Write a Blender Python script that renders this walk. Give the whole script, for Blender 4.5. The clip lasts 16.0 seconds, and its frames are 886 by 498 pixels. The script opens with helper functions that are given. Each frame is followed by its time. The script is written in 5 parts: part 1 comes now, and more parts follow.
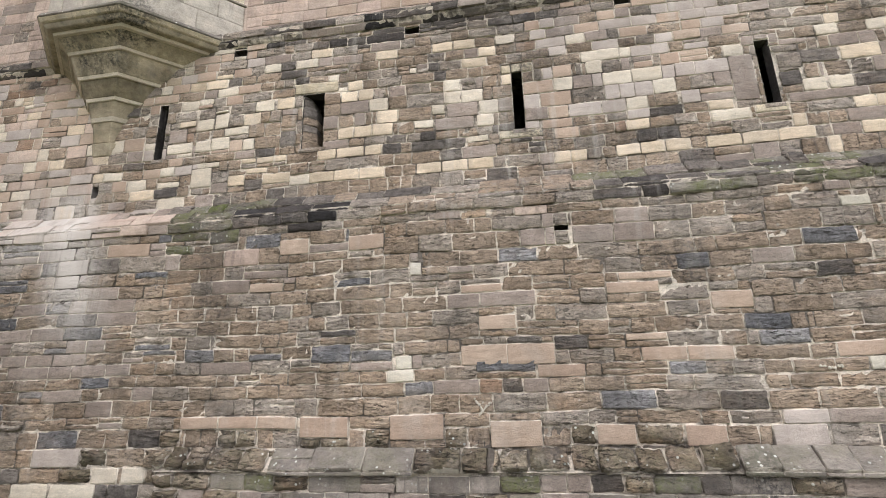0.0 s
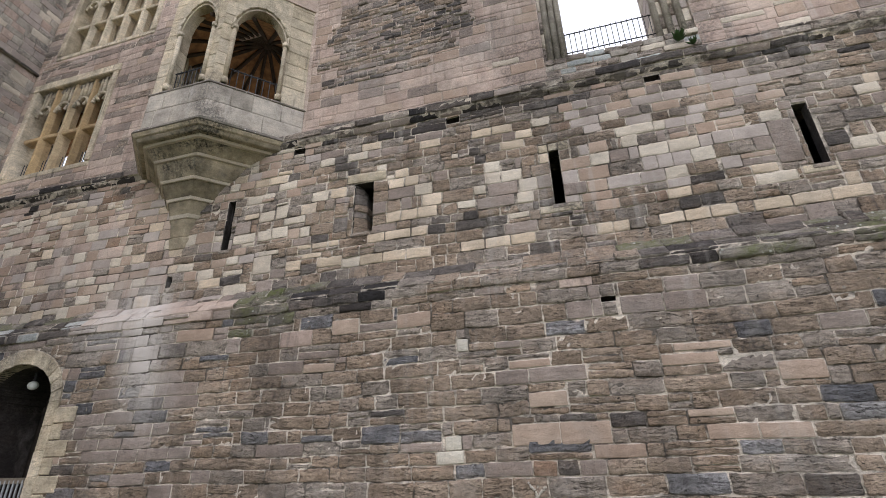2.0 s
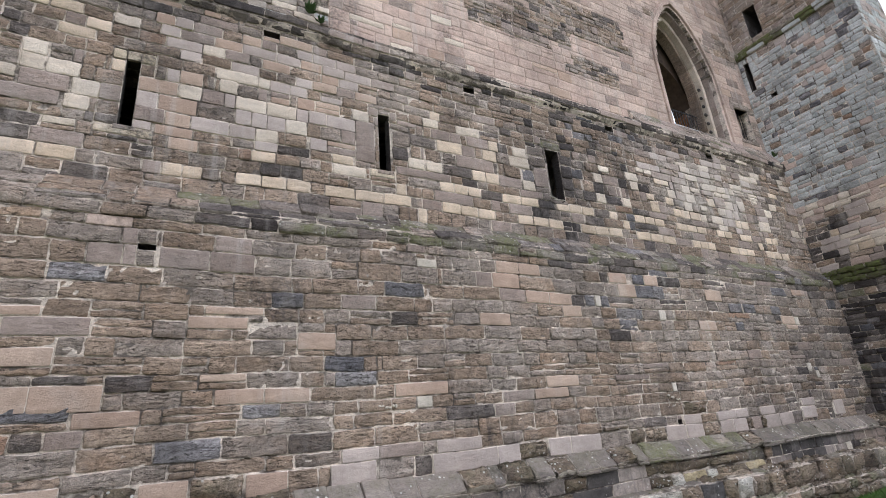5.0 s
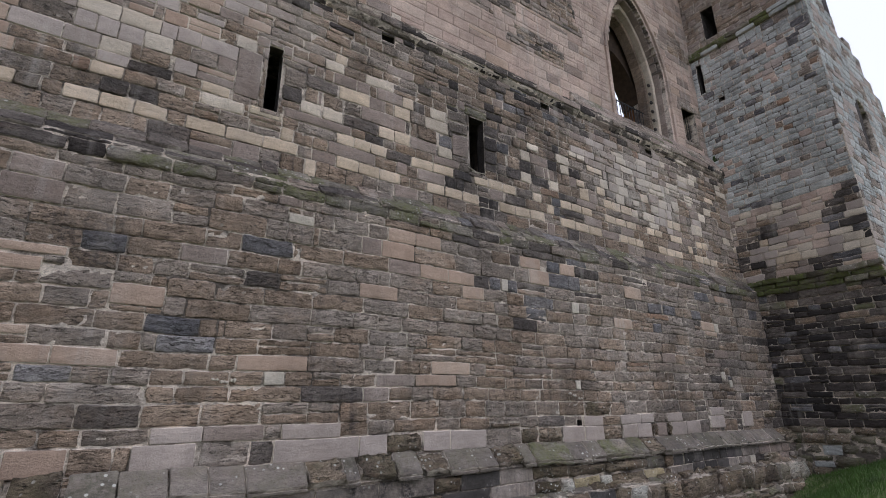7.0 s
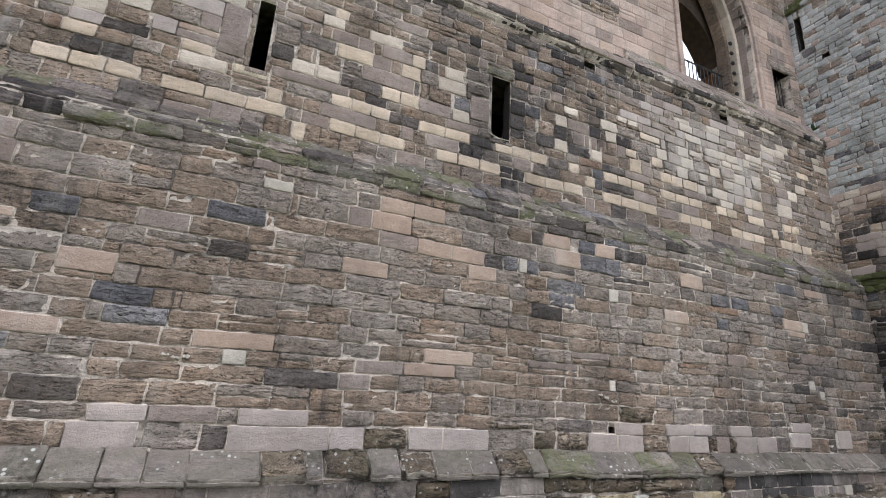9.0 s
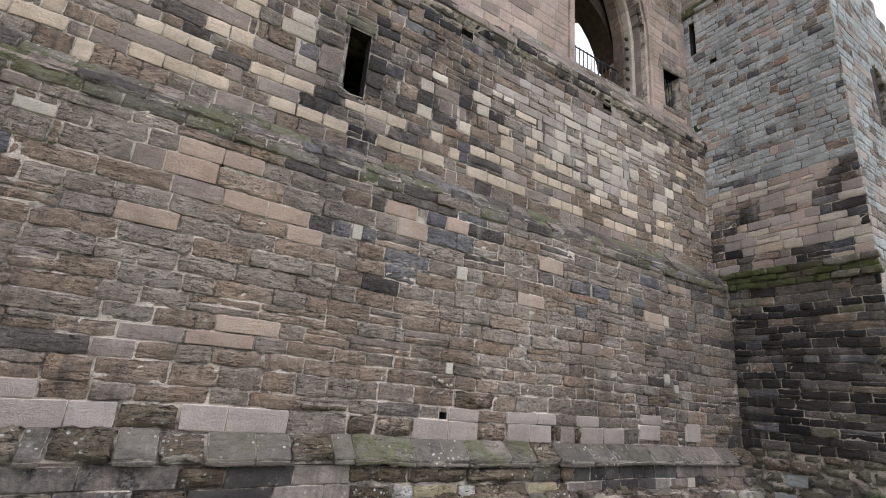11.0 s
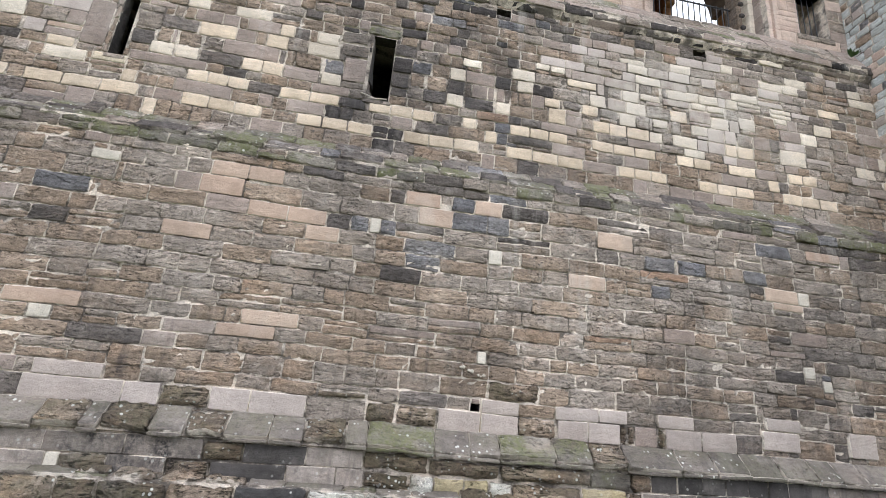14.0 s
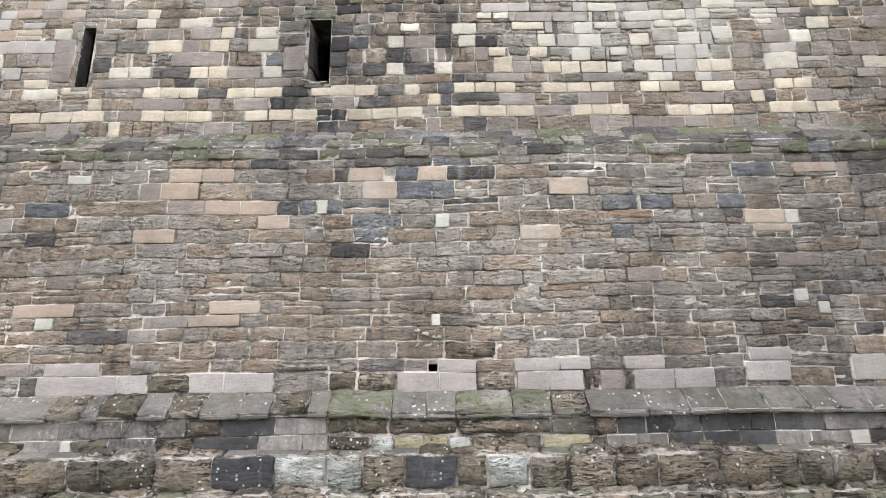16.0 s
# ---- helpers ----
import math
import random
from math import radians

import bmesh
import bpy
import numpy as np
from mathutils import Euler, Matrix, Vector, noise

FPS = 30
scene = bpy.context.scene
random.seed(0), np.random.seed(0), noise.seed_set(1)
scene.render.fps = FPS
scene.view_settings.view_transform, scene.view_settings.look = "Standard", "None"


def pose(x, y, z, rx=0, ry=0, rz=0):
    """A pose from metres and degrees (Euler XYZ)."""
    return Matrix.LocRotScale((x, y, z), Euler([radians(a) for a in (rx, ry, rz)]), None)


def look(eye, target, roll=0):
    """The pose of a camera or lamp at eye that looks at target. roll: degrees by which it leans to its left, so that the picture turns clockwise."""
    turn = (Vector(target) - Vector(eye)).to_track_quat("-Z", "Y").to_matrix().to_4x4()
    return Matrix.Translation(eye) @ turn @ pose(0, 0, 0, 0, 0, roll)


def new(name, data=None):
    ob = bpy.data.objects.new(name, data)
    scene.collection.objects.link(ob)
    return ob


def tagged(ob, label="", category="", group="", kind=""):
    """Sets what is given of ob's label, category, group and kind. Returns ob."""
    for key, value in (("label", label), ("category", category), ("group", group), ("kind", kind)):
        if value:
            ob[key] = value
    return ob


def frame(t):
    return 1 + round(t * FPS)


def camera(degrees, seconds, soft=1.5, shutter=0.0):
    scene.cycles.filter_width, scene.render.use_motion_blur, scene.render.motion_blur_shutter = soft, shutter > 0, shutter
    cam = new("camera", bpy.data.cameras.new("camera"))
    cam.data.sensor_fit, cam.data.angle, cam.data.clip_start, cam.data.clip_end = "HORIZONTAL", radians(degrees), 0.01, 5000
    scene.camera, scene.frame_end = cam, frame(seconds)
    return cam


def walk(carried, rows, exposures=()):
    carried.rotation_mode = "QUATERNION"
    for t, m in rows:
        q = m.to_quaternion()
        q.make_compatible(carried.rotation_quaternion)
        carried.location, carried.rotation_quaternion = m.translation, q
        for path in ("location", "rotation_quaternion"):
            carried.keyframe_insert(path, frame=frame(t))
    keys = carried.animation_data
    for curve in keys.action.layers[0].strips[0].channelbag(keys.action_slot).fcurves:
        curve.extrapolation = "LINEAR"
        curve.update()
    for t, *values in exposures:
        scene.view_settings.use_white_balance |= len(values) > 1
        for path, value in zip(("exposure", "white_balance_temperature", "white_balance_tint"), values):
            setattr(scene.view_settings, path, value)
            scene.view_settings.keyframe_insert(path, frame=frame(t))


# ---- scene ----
cam = camera(84.3, 16.0, soft=0.5)
PATH = [
    (0, (-0.059, -0.324, 1.854), (-0.364, 1.578, 2.389), -1.4),
    (0.5, (-0.11, -0.397, 1.828), (-0.546, 1.436, 2.498), 0.2),
    (1, (-0.006, -0.476, 1.792), (-0.549, 1.299, 2.537), 0.2),
    (1.5, (0.092, -0.492, 1.783), (-0.448, 1.246, 2.613), -0.4),
    (2, (0.124, -0.439, 1.773), (-0.363, 1.311, 2.61), -1.4),
    (2.5, (0.083, -0.411, 1.794), (-0.346, 1.356, 2.627), -1.8),
    (3, (0.04, -0.367, 1.814), (-0.297, 1.423, 2.64), -1.8),
    (3.5, (0.172, -0.292, 1.81), (0.274, 1.563, 2.551), -4.3),
    (4, (0.468, -0.284, 1.799), (0.919, 1.545, 2.472), -4.9),
    (4.5, (0.889, -0.221, 1.779), (1.539, 1.552, 2.439), -3.9),
    (5, (1.181, 0.002, 1.768), (2.102, 1.656, 2.413), -4.4),
    (5.2, (1.324, 0.1, 1.776), (2.34, 1.697, 2.421), -4.6),
    (7.3, (3.211, 0.499, 1.636), (4.251, 2.1, 2.23), 0.3),
    (7.5, (3.398, 0.559, 1.639), (4.371, 2.206, 2.222), 1.3),
    (8, (3.795, 0.758, 1.64), (4.728, 2.435, 2.202), 2.4),
    (8.5, (4.196, 0.791, 1.666), (5.089, 2.49, 2.227), 2.6),
    (9, (4.666, 0.762, 1.697), (5.439, 2.515, 2.268), 3.2),
    (9.5, (5.115, 0.868, 1.653), (6.019, 2.554, 2.237), 2.8),
    (10, (5.63, 0.787, 1.603), (6.664, 2.4, 2.175), 2.8),
    (10.2, (5.867, 0.741, 1.605), (6.917, 2.346, 2.172), 3.1),
    (12.3, (7.684, 0.772, 1.433), (8.433, 2.547, 1.968), 4.8),
    (12.5, (7.855, 0.714, 1.439), (8.554, 2.526, 1.915), 3.9),
    (13, (8.296, 0.356, 1.418), (8.731, 2.262, 1.839), 5.1),
    (13.5, (8.795, 0.217, 1.371), (9.138, 2.127, 1.855), 5.9),
    (14, (9.282, 0.17, 1.318), (9.559, 2.06, 1.911), 5.3),
    (14.5, (9.814, 0.208, 1.321), (9.83, 2.118, 1.913), 4.5),
    (15, (10.324, 0.221, 1.341), (10.326, 2.15, 1.867), 1.3),
    (15.5, (10.826, 0.012, 1.341), (10.762, 1.953, 1.821), -0.3),
    (16, (11.312, -0.127, 1.364), (11.301, 1.822, 1.813), -0.7),
]
walk(cam, [(t, look(eye, target, roll)) for t, eye, target, roll in PATH],
     [(0.0, 0.90, 6450, 8), (0.8, 0.63, 6450, 9), (1.5, 0.36, 6250, 10), (2.9, 0.46, 6200, 11), (3.5, 0.70, 6150, 11), (4.2, 0.74, 6150, 11), (5.0, 0.56, 6050, 12), (7.5, -0.20, 6000, 13), (8.3, 0.22, 6050, 12), (9.5, 0.56, 6050, 10),
      (10.0, 0.29, 6100, 11), (12.5, 0.62, 6150, 10), (13.5, 0.88, 6200, 9), (14.5, 1.00, 5950, 7), (16.0, 1.10, 5950, 6)])

# ---- sky and light: high, even overcast ----
world = bpy.data.worlds.new("sky")
scene.world = world
world.use_nodes = True
wt = world.node_tree
sky = wt.nodes.new("ShaderNodeTexSky")
sky.sky_type, sky.sun_disc = "NISHITA", False
sky.sun_elevation, sky.sun_rotation = radians(48), radians(184)
sky.dust_density, sky.air_density = 4.0, 1.0
cloud = wt.nodes.new("ShaderNodeMix")
cloud.data_type = "RGBA"
cloud.inputs[0].default_value = 0.9
cloud.inputs[7].default_value = (8.0, 8.0, 8.7, 1)
wt.links.new(sky.outputs[0], cloud.inputs[6])
wt.links.new(cloud.outputs[2], wt.nodes["Background"].inputs[0])
wt.nodes["Background"].inputs[1].default_value = 0.15
lamp = bpy.data.lights.new("sun", "SUN")
lamp.energy, lamp.angle, lamp.color = 0.6, radians(40), (1.0, 0.97, 0.93)
sun = new("sun", lamp)
sun.matrix_world = look((2, -28, 34), (0, 0, 0))

# ---- materials ----
def nodes_of(name):
    m = bpy.data.materials.new(name)
    m.use_nodes = True
    return m, m.node_tree.nodes, m.node_tree.links, m.node_tree.nodes["Principled BSDF"]


def math_node(n, l, op, a, b=None, clamp=False):
    k = n.new("ShaderNodeMath")
    k.operation, k.use_clamp = op, clamp
    for i, v in enumerate((a, b)):
        if v is None:
            continue
        if isinstance(v, (int, float)):
            k.inputs[i].default_value = v
        else:
            l.new(v, k.inputs[i])
    return k.outputs[0]


def mix_node(n, l, kind, fac, a, b):
    k = n.new("ShaderNodeMix")
    k.data_type, k.blend_type = "RGBA", kind
    for i, v in ((0, fac), (6, a), (7, b)):
        if isinstance(v, (int, float)):
            k.inputs[i].default_value = v
        elif isinstance(v, tuple):
            k.inputs[i].default_value = (*v, 1)
        else:
            l.new(v, k.inputs[i])
    return k.outputs[2]


def noise_node(n, l, where, scale, detail=4, rough=0.55, stretch=(1, 1, 1)):
    mp = n.new("ShaderNodeMapping")
    mp.inputs["Scale"].default_value = stretch
    l.new(where, mp.inputs["Vector"])
    k = n.new("ShaderNodeTexNoise")
    k.inputs["Scale"].default_value, k.inputs["Detail"].default_value, k.inputs["Roughness"].default_value = scale, detail, rough
    l.new(mp.outputs[0], k.inputs["Vector"])
    return k.outputs[0]


def ramp(n, l, value, a, b):
    k = n.new("ShaderNodeMapRange")
    k.inputs["From Min"].default_value, k.inputs["From Max"].default_value = a, b
    l.new(value, k.inputs["Value"])
    return k.outputs[0]


def stone(name, c1, c2, worn=1.0, soot=0.5, moss=0.0, lichen=0.0, rough=0.92, jitter=0.25, blotch=0.5, joint=0.9, hollow=0.0):
    """Weathered sandstone: each stone its own tone, with grain, bedding, pits, soot, moss and lichen."""
    m, n, l, out = nodes_of(name)
    geo, info = n.new("ShaderNodeNewGeometry"), n.new("ShaderNodeObjectInfo")
    where = geo.outputs["Position"]
    rnd = math_node(n, l, "FRACT", math_node(n, l, "ADD", info.outputs["Random"], geo.outputs["Random Per Island"]))
    rnd2 = math_node(n, l, "FRACT", math_node(n, l, "MULTIPLY", rnd, 37.7))
    col = mix_node(n, l, "MIX", rnd, c1, c2)
    tone = math_node(n, l, "ADD", math_node(n, l, "MULTIPLY", rnd2, jitter), 1.0 - jitter / 2)
    big = ramp(n, l, noise_node(n, l, where, 2.2, 5, 0.65), 0.3, 0.7)
    tone = math_node(n, l, "MULTIPLY", tone, math_node(n, l, "ADD", math_node(n, l, "MULTIPLY", big, blotch), 1.0 - blotch / 2))
    warp = n.new("ShaderNodeTexNoise")
    warp.inputs["Scale"].default_value, warp.inputs["Detail"].default_value = 3.0, 3
    l.new(where, warp.inputs["Vector"])
    bent = n.new("ShaderNodeVectorMath")
    bent.operation = "MULTIPLY_ADD"
    l.new(warp.outputs["Color"], bent.inputs[0])
    bent.inputs[1].default_value = (0.25, 0.25, 0.25)
    l.new(where, bent.inputs[2])
    bed = noise_node(n, l, bent.outputs[0], 5, 6, 0.72, (0.6, 0.6, 4))
    fine = noise_node(n, l, where, 85, 3, 0.7)
    mid = noise_node(n, l, where, 17, 5, 0.7)
    tone = math_node(n, l, "MULTIPLY", tone, math_node(n, l, "ADD", math_node(n, l, "MULTIPLY", ramp(n, l, fine, 0.25, 0.75), 0.3 + 0.5 * worn), 0.86 - 0.22 * worn))
    tone = math_node(n, l, "MULTIPLY", tone, math_node(n, l, "ADD", math_node(n, l, "MULTIPLY", ramp(n, l, mid, 0.3, 0.7), 0.42 * worn), 1 - 0.19 * worn))
    tone = math_node(n, l, "MULTIPLY", tone, math_node(n, l, "ADD", math_node(n, l, "MULTIPLY", ramp(n, l, bed, 0.35, 0.65), 0.5 * worn), 1 - 0.22 * worn))
    wide = ramp(n, l, noise_node(n, l, where, 0.3, 5, 0.6), 0.32, 0.68)
    tone = math_node(n, l, "MULTIPLY", tone, math_node(n, l, "ADD", math_node(n, l, "MULTIPLY", wide, 0.4), 0.82))
    grey_tone = n.new("ShaderNodeCombineColor")
    for i in range(3):
        l.new(tone, grey_tone.inputs[i])
    col = mix_node(n, l, "MULTIPLY", 1.0, col, grey_tone.outputs[0])
    shade = n.new("ShaderNodeCombineColor")
    soft = math_node(n, l, "ADD", math_node(n, l, "MULTIPLY", ramp(n, l, fine, 0.25, 0.75), 0.5), 0.75)
    for i in range(3):
        l.new(soft, shade.inputs[i])
    rust = math_node(n, l, "MULTIPLY", ramp(n, l, noise_node(n, l, where, 1.7, 5, 0.7, (0.8, 0.8, 1.6)), 0.5, 0.72), 0.28 * worn, True)
    col = mix_node(n, l, "MULTIPLY", rust, col, (1.15, 0.86, 0.62))
    # dark crust in drifts and short run-off streaks
    drift = noise_node(n, l, where, 0.55, 6, 0.68, (1, 1, 0.55))
    crust = math_node(n, l, "MULTIPLY", ramp(n, l, drift, 0.5, 0.63), ramp(n, l, mid, 0.36, 0.58), True)
    col = mix_node(n, l, "MIX", math_node(n, l, "MULTIPLY", crust, soot, True), col, (0.038, 0.036, 0.037))
    pits = math_node(n, l, "MULTIPLY", ramp(n, l, noise_node(n, l, bent.outputs[0], 34, 4, 0.7, (0.4, 0.4, 1.5)), 0.585, 0.65), math_node(n, l, "MULTIPLY", ramp(n, l, noise_node(n, l, where, 1.4, 3, 0.6), 0.3, 0.56), 0.8 * worn), True)
    col = mix_node(n, l, "MIX", pits, col, (0.04, 0.035, 0.03))
    # thin dark cracks along the bedding
    seam = math_node(n, l, "ABSOLUTE", math_node(n, l, "SUBTRACT", noise_node(n, l, where, 2.6, 5, 0.62, (0.8, 0.8, 7)), 0.5))
    cracks = math_node(n, l, "MULTIPLY", ramp(n, l, seam, 0.016, 0.004), math_node(n, l, "MULTIPLY", ramp(n, l, big, 0.35, 0.6), 0.75 * worn - 0.2, True), True)
    col = mix_node(n, l, "MIX", cracks, col, (0.03, 0.026, 0.023))
    # pale lime bloom
    bloom = math_node(n, l, "MULTIPLY", ramp(n, l, noise_node(n, l, bent.outputs[0], 0.8, 6, 0.68, (1, 1, 0.5)), 0.56, 0.72), 0.36, True)
    col = mix_node(n, l, "MIX", bloom, col, (0.5, 0.45, 0.4))
    # pale and dark run-off streaks
    zone = noise_node(n, l, where, 0.28, 3, 0.5)
    pale_run = math_node(n, l, "MULTIPLY", ramp(n, l, noise_node(n, l, where, 1.0, 4, 0.6, (5, 5, 0.3)), 0.54, 0.7), ramp(n, l, zone, 0.52, 0.62), True)
    col = mix_node(n, l, "MIX", math_node(n, l, "MULTIPLY", pale_run, 0.4, True), col, (0.5, 0.47, 0.43))
    dark_run = math_node(n, l, "MULTIPLY", ramp(n, l, noise_node(n, l, where, 1.0, 5, 0.65, (6, 6, 0.5)), 0.53, 0.68), ramp(n, l, zone, 0.48, 0.38), True)
    col = mix_node(n, l, "MIX", math_node(n, l, "MULTIPLY", dark_run, 0.75 * soot, True), col, (0.05, 0.047, 0.05))
    # pale strands in a leaning fan and a broad zone below the oriel
    axes = n.new("ShaderNodeSeparateXYZ")
    l.new(where, axes.inputs[0])
    lean = math_node(n, l, "SUBTRACT", axes.outputs[0], math_node(n, l, "MULTIPLY", math_node(n, l, "SUBTRACT", 5.5, axes.outputs[2]), 0.3))
    off = math_node(n, l, "ABSOLUTE", math_node(n, l, "ADD", lean, 9.15))
    fan = math_node(n, l, "MULTIPLY", ramp(n, l, off, 0.95, 0.15), math_node(n, l, "MULTIPLY", ramp(n, l, axes.outputs[2], 2.2, 3.9), ramp(n, l, axes.outputs[2], 6.3, 5.7), True), True)
    pale_zone = math_node(n, l, "ABSOLUTE", math_node(n, l, "ADD", axes.outputs[0], 9.75))
    pale_zone = math_node(n, l, "MULTIPLY", ramp(n, l, pale_zone, 1.5, 0.5), math_node(n, l, "MULTIPLY", ramp(n, l, axes.outputs[2], 4.0, 4.9), ramp(n, l, axes.outputs[2], 6.6, 5.6), True), True)
    fan = math_node(n, l, "MAXIMUM", fan, math_node(n, l, "MULTIPLY", pale_zone, 0.75))
    strands = ramp(n, l, noise_node(n, l, where, 0.9, 5, 0.65, (4, 4, 0.35)), 0.27, 0.52)
    col = mix_node(n, l, "MIX", math_node(n, l, "MULTIPLY", math_node(n, l, "MULTIPLY", fan, strands, True), 0.92, True), col, (0.6, 0.55, 0.51))
    # dark upright streaks on the wall, stronger towards the tower
    dark_streaks = math_node(n, l, "MULTIPLY", ramp(n, l, axes.outputs[0], 14.5, 17.5), math_node(n, l, "MULTIPLY", ramp(n, l, axes.outputs[2], 1.2, 2.0), ramp(n, l, axes.outputs[2], 5.0, 3.8), True), True)
    dark_streaks = math_node(n, l, "MULTIPLY", dark_streaks, ramp(n, l, noise_node(n, l, where, 1.0, 5, 0.65, (3, 3, 0.35)), 0.4, 0.6), True)
    col = mix_node(n, l, "MIX", math_node(n, l, "MULTIPLY", dark_streaks, 0.42 * soot, True), col, (0.05, 0.046, 0.048))
    # black crust spread round an arrow slit, and lime bloom beyond it
    spread = noise_node(n, l, bent.outputs[0], 1.1, 5, 0.66, (1, 1, 0.8))
    height = math_node(n, l, "MULTIPLY", ramp(n, l, axes.outputs[2], 5.4, 6.2), ramp(n, l, axes.outputs[2], 8.9, 8.0), True)
    black = math_node(n, l, "MULTIPLY", ramp(n, l, math_node(n, l, "ABSOLUTE", math_node(n, l, "SUBTRACT", axes.outputs[0], 10.2)), 2.4, 1.0), height, True)
    black = math_node(n, l, "MULTIPLY", black, ramp(n, l, spread, 0.44, 0.58), True)
    col = mix_node(n, l, "MIX", math_node(n, l, "MULTIPLY", black, min(0.8, soot), True), col, (0.045, 0.042, 0.043))
    chalk = math_node(n, l, "MULTIPLY", ramp(n, l, math_node(n, l, "ABSOLUTE", math_node(n, l, "SUBTRACT", axes.outputs[0], 15.2)), 3.0, 1.2), math_node(n, l, "MULTIPLY", ramp(n, l, axes.outputs[2], 6.3, 7.2), ramp(n, l, axes.outputs[2], 8.8, 8.2), True), True)
    chalk = math_node(n, l, "MULTIPLY", chalk, ramp(n, l, spread, 0.42, 0.56), True)
    col = mix_node(n, l, "MIX", math_node(n, l, "MULTIPLY", chalk, 0.62, True), col, (0.56, 0.51, 0.45))
    if moss:
        g = math_node(n, l, "MULTIPLY", ramp(n, l, noise_node(n, l, where, 1.3, 6, 0.7), 0.43 - 0.05 * (moss > 0.97), 0.55 - 0.05 * (moss > 0.97)), ramp(n, l, mid, 0.3, 0.6), True)
        col = mix_node(n, l, "MIX", math_node(n, l, "MULTIPLY", g, moss, True), col, (0.115, 0.14, 0.035) if moss > 0.97 else (0.15, 0.158, 0.07))
    if lichen:
        v = n.new("ShaderNodeTexVoronoi")
        v.inputs["Scale"].default_value = 11
        l.new(where, v.inputs["Vector"])
        spots = math_node(n, l, "MULTIPLY", ramp(n, l, v.outputs["Distance"], 0.26, 0.17), ramp(n, l, noise_node(n, l, where, 2.5, 2), 0.5, 0.6), True)
        col = mix_node(n, l, "MIX", math_node(n, l, "MULTIPLY", spots, lichen, True), col, (0.6, 0.6, 0.55))
    # mortar smeared over the edges of the stone
    rim = n.new("ShaderNodeAttribute")
    rim.attribute_name = "rim"
    ragged = noise_node(n, l, where, 14, 4, 0.7)
    smear = ramp(n, l, math_node(n, l, "ADD", rim.outputs["Fac"], math_node(n, l, "MULTIPLY", math_node(n, l, "SUBTRACT", ragged, 0.5), 1.5)), 0.52, 0.8)
    lime = mix_node(n, l, "MIX", ramp(n, l, noise_node(n, l, where, 0.8, 4, 0.6), 0.35, 0.65), (0.5, 0.43, 0.36), (0.76, 0.69, 0.6))
    lime = mix_node(n, l, "MULTIPLY", 1.0, lime, shade.outputs[0])
    kept = ramp(n, l, noise_node(n, l, where, 1.9, 5, 0.65), 0.42, 0.53)
    # where mortar is gone, the shade of the gap is mixed in
    lime = mix_node(n, l, "MIX", kept, (0.075, 0.062, 0.052), lime)
    smear = math_node(n, l, "MULTIPLY", smear, math_node(n, l, "ADD", math_node(n, l, "MULTIPLY", kept, 0.35), 0.65), True)
    col = mix_node(n, l, "MIX", math_node(n, l, "MULTIPLY", smear, joint, True), col, lime)
    if hollow:
        # mortar lost from the joints, the shaded gaps painted dark
        lost = math_node(n, l, "MULTIPLY", math_node(n, l, "SUBTRACT", 1.0, kept), hollow, True)
        col = mix_node(n, l, "MIX", lost, col, (0.055, 0.046, 0.04))
    l.new(col, out.inputs["Base Color"])
    out.inputs["Roughness"].default_value = rough
    out.inputs["Specular IOR Level"].default_value = 0.25
    h = math_node(n, l, "SUBTRACT", math_node(n, l, "MULTIPLY", bed, 0.9), math_node(n, l, "ADD", math_node(n, l, "MULTIPLY", pits, 0.8), math_node(n, l, "MULTIPLY", cracks, 0.8)))
    h = math_node(n, l, "ADD", h, math_node(n, l, "ADD", math_node(n, l, "MULTIPLY", fine, 0.35), mid))
    b = n.new("ShaderNodeBump")
    b.inputs["Strength"].default_value, b.inputs["Distance"].default_value = 0.45 + 0.5 * worn, 0.03
    l.new(h, b.inputs["Height"])
    l.new(b.outputs[0], out.inputs["Normal"])
    return m


def plain(name, col, rough=0.6, metal=0.0, grain=0.25, scale=30):
    m, n, l, out = nodes_of(name)
    geo = n.new("ShaderNodeNewGeometry")
    k = noise_node(n, l, geo.outputs["Position"], scale, 4)
    dark = tuple(c * (1 - grain) for c in col)
    lite = tuple(min(1, c * (1 + grain)) for c in col)
    l.new(mix_node(n, l, "MIX", ramp(n, l, k, 0.3, 0.7), dark, lite), out.inputs["Base Color"])
    out.inputs["Roughness"].default_value, out.inputs["Metallic"].default_value = rough, metal
    return m


BROWN = stone("brown_sandstone", (0.25, 0.19, 0.141), (0.315, 0.246, 0.189), worn=1.15, soot=0.7, jitter=0.22)
GREY = stone("grey_sandstone", (0.255, 0.213, 0.177), (0.32, 0.274, 0.234), worn=1.15, soot=0.65, jitter=0.22)
DARK = stone("sooty_sandstone", (0.095, 0.083, 0.077), (0.19, 0.163, 0.142), worn=1.15, soot=0.7, joint=0.4, jitter=0.45, blotch=0.8)
# crusted facing stones; on the sides of openings it paints soot and shade
BLACK = stone("black_crust_and_shade_stone", (0.028, 0.026, 0.027), (0.06, 0.051, 0.047), soot=0.3, jitter=0.4, joint=0.2)
BUFF = stone("buff_sandstone", (0.48, 0.39, 0.29), (0.58, 0.48, 0.372), worn=0.4, soot=0.1, jitter=0.25, blotch=0.4)
PALE = stone("pale_sandstone", (0.49, 0.425, 0.345), (0.58, 0.515, 0.43), worn=0.4, soot=0.12, jitter=0.2, blotch=0.3)
PINK = stone("pink_sandstone", (0.335, 0.246, 0.19), (0.41, 0.318, 0.25), worn=0.35, soot=0.1, jitter=0.14, blotch=0.3)
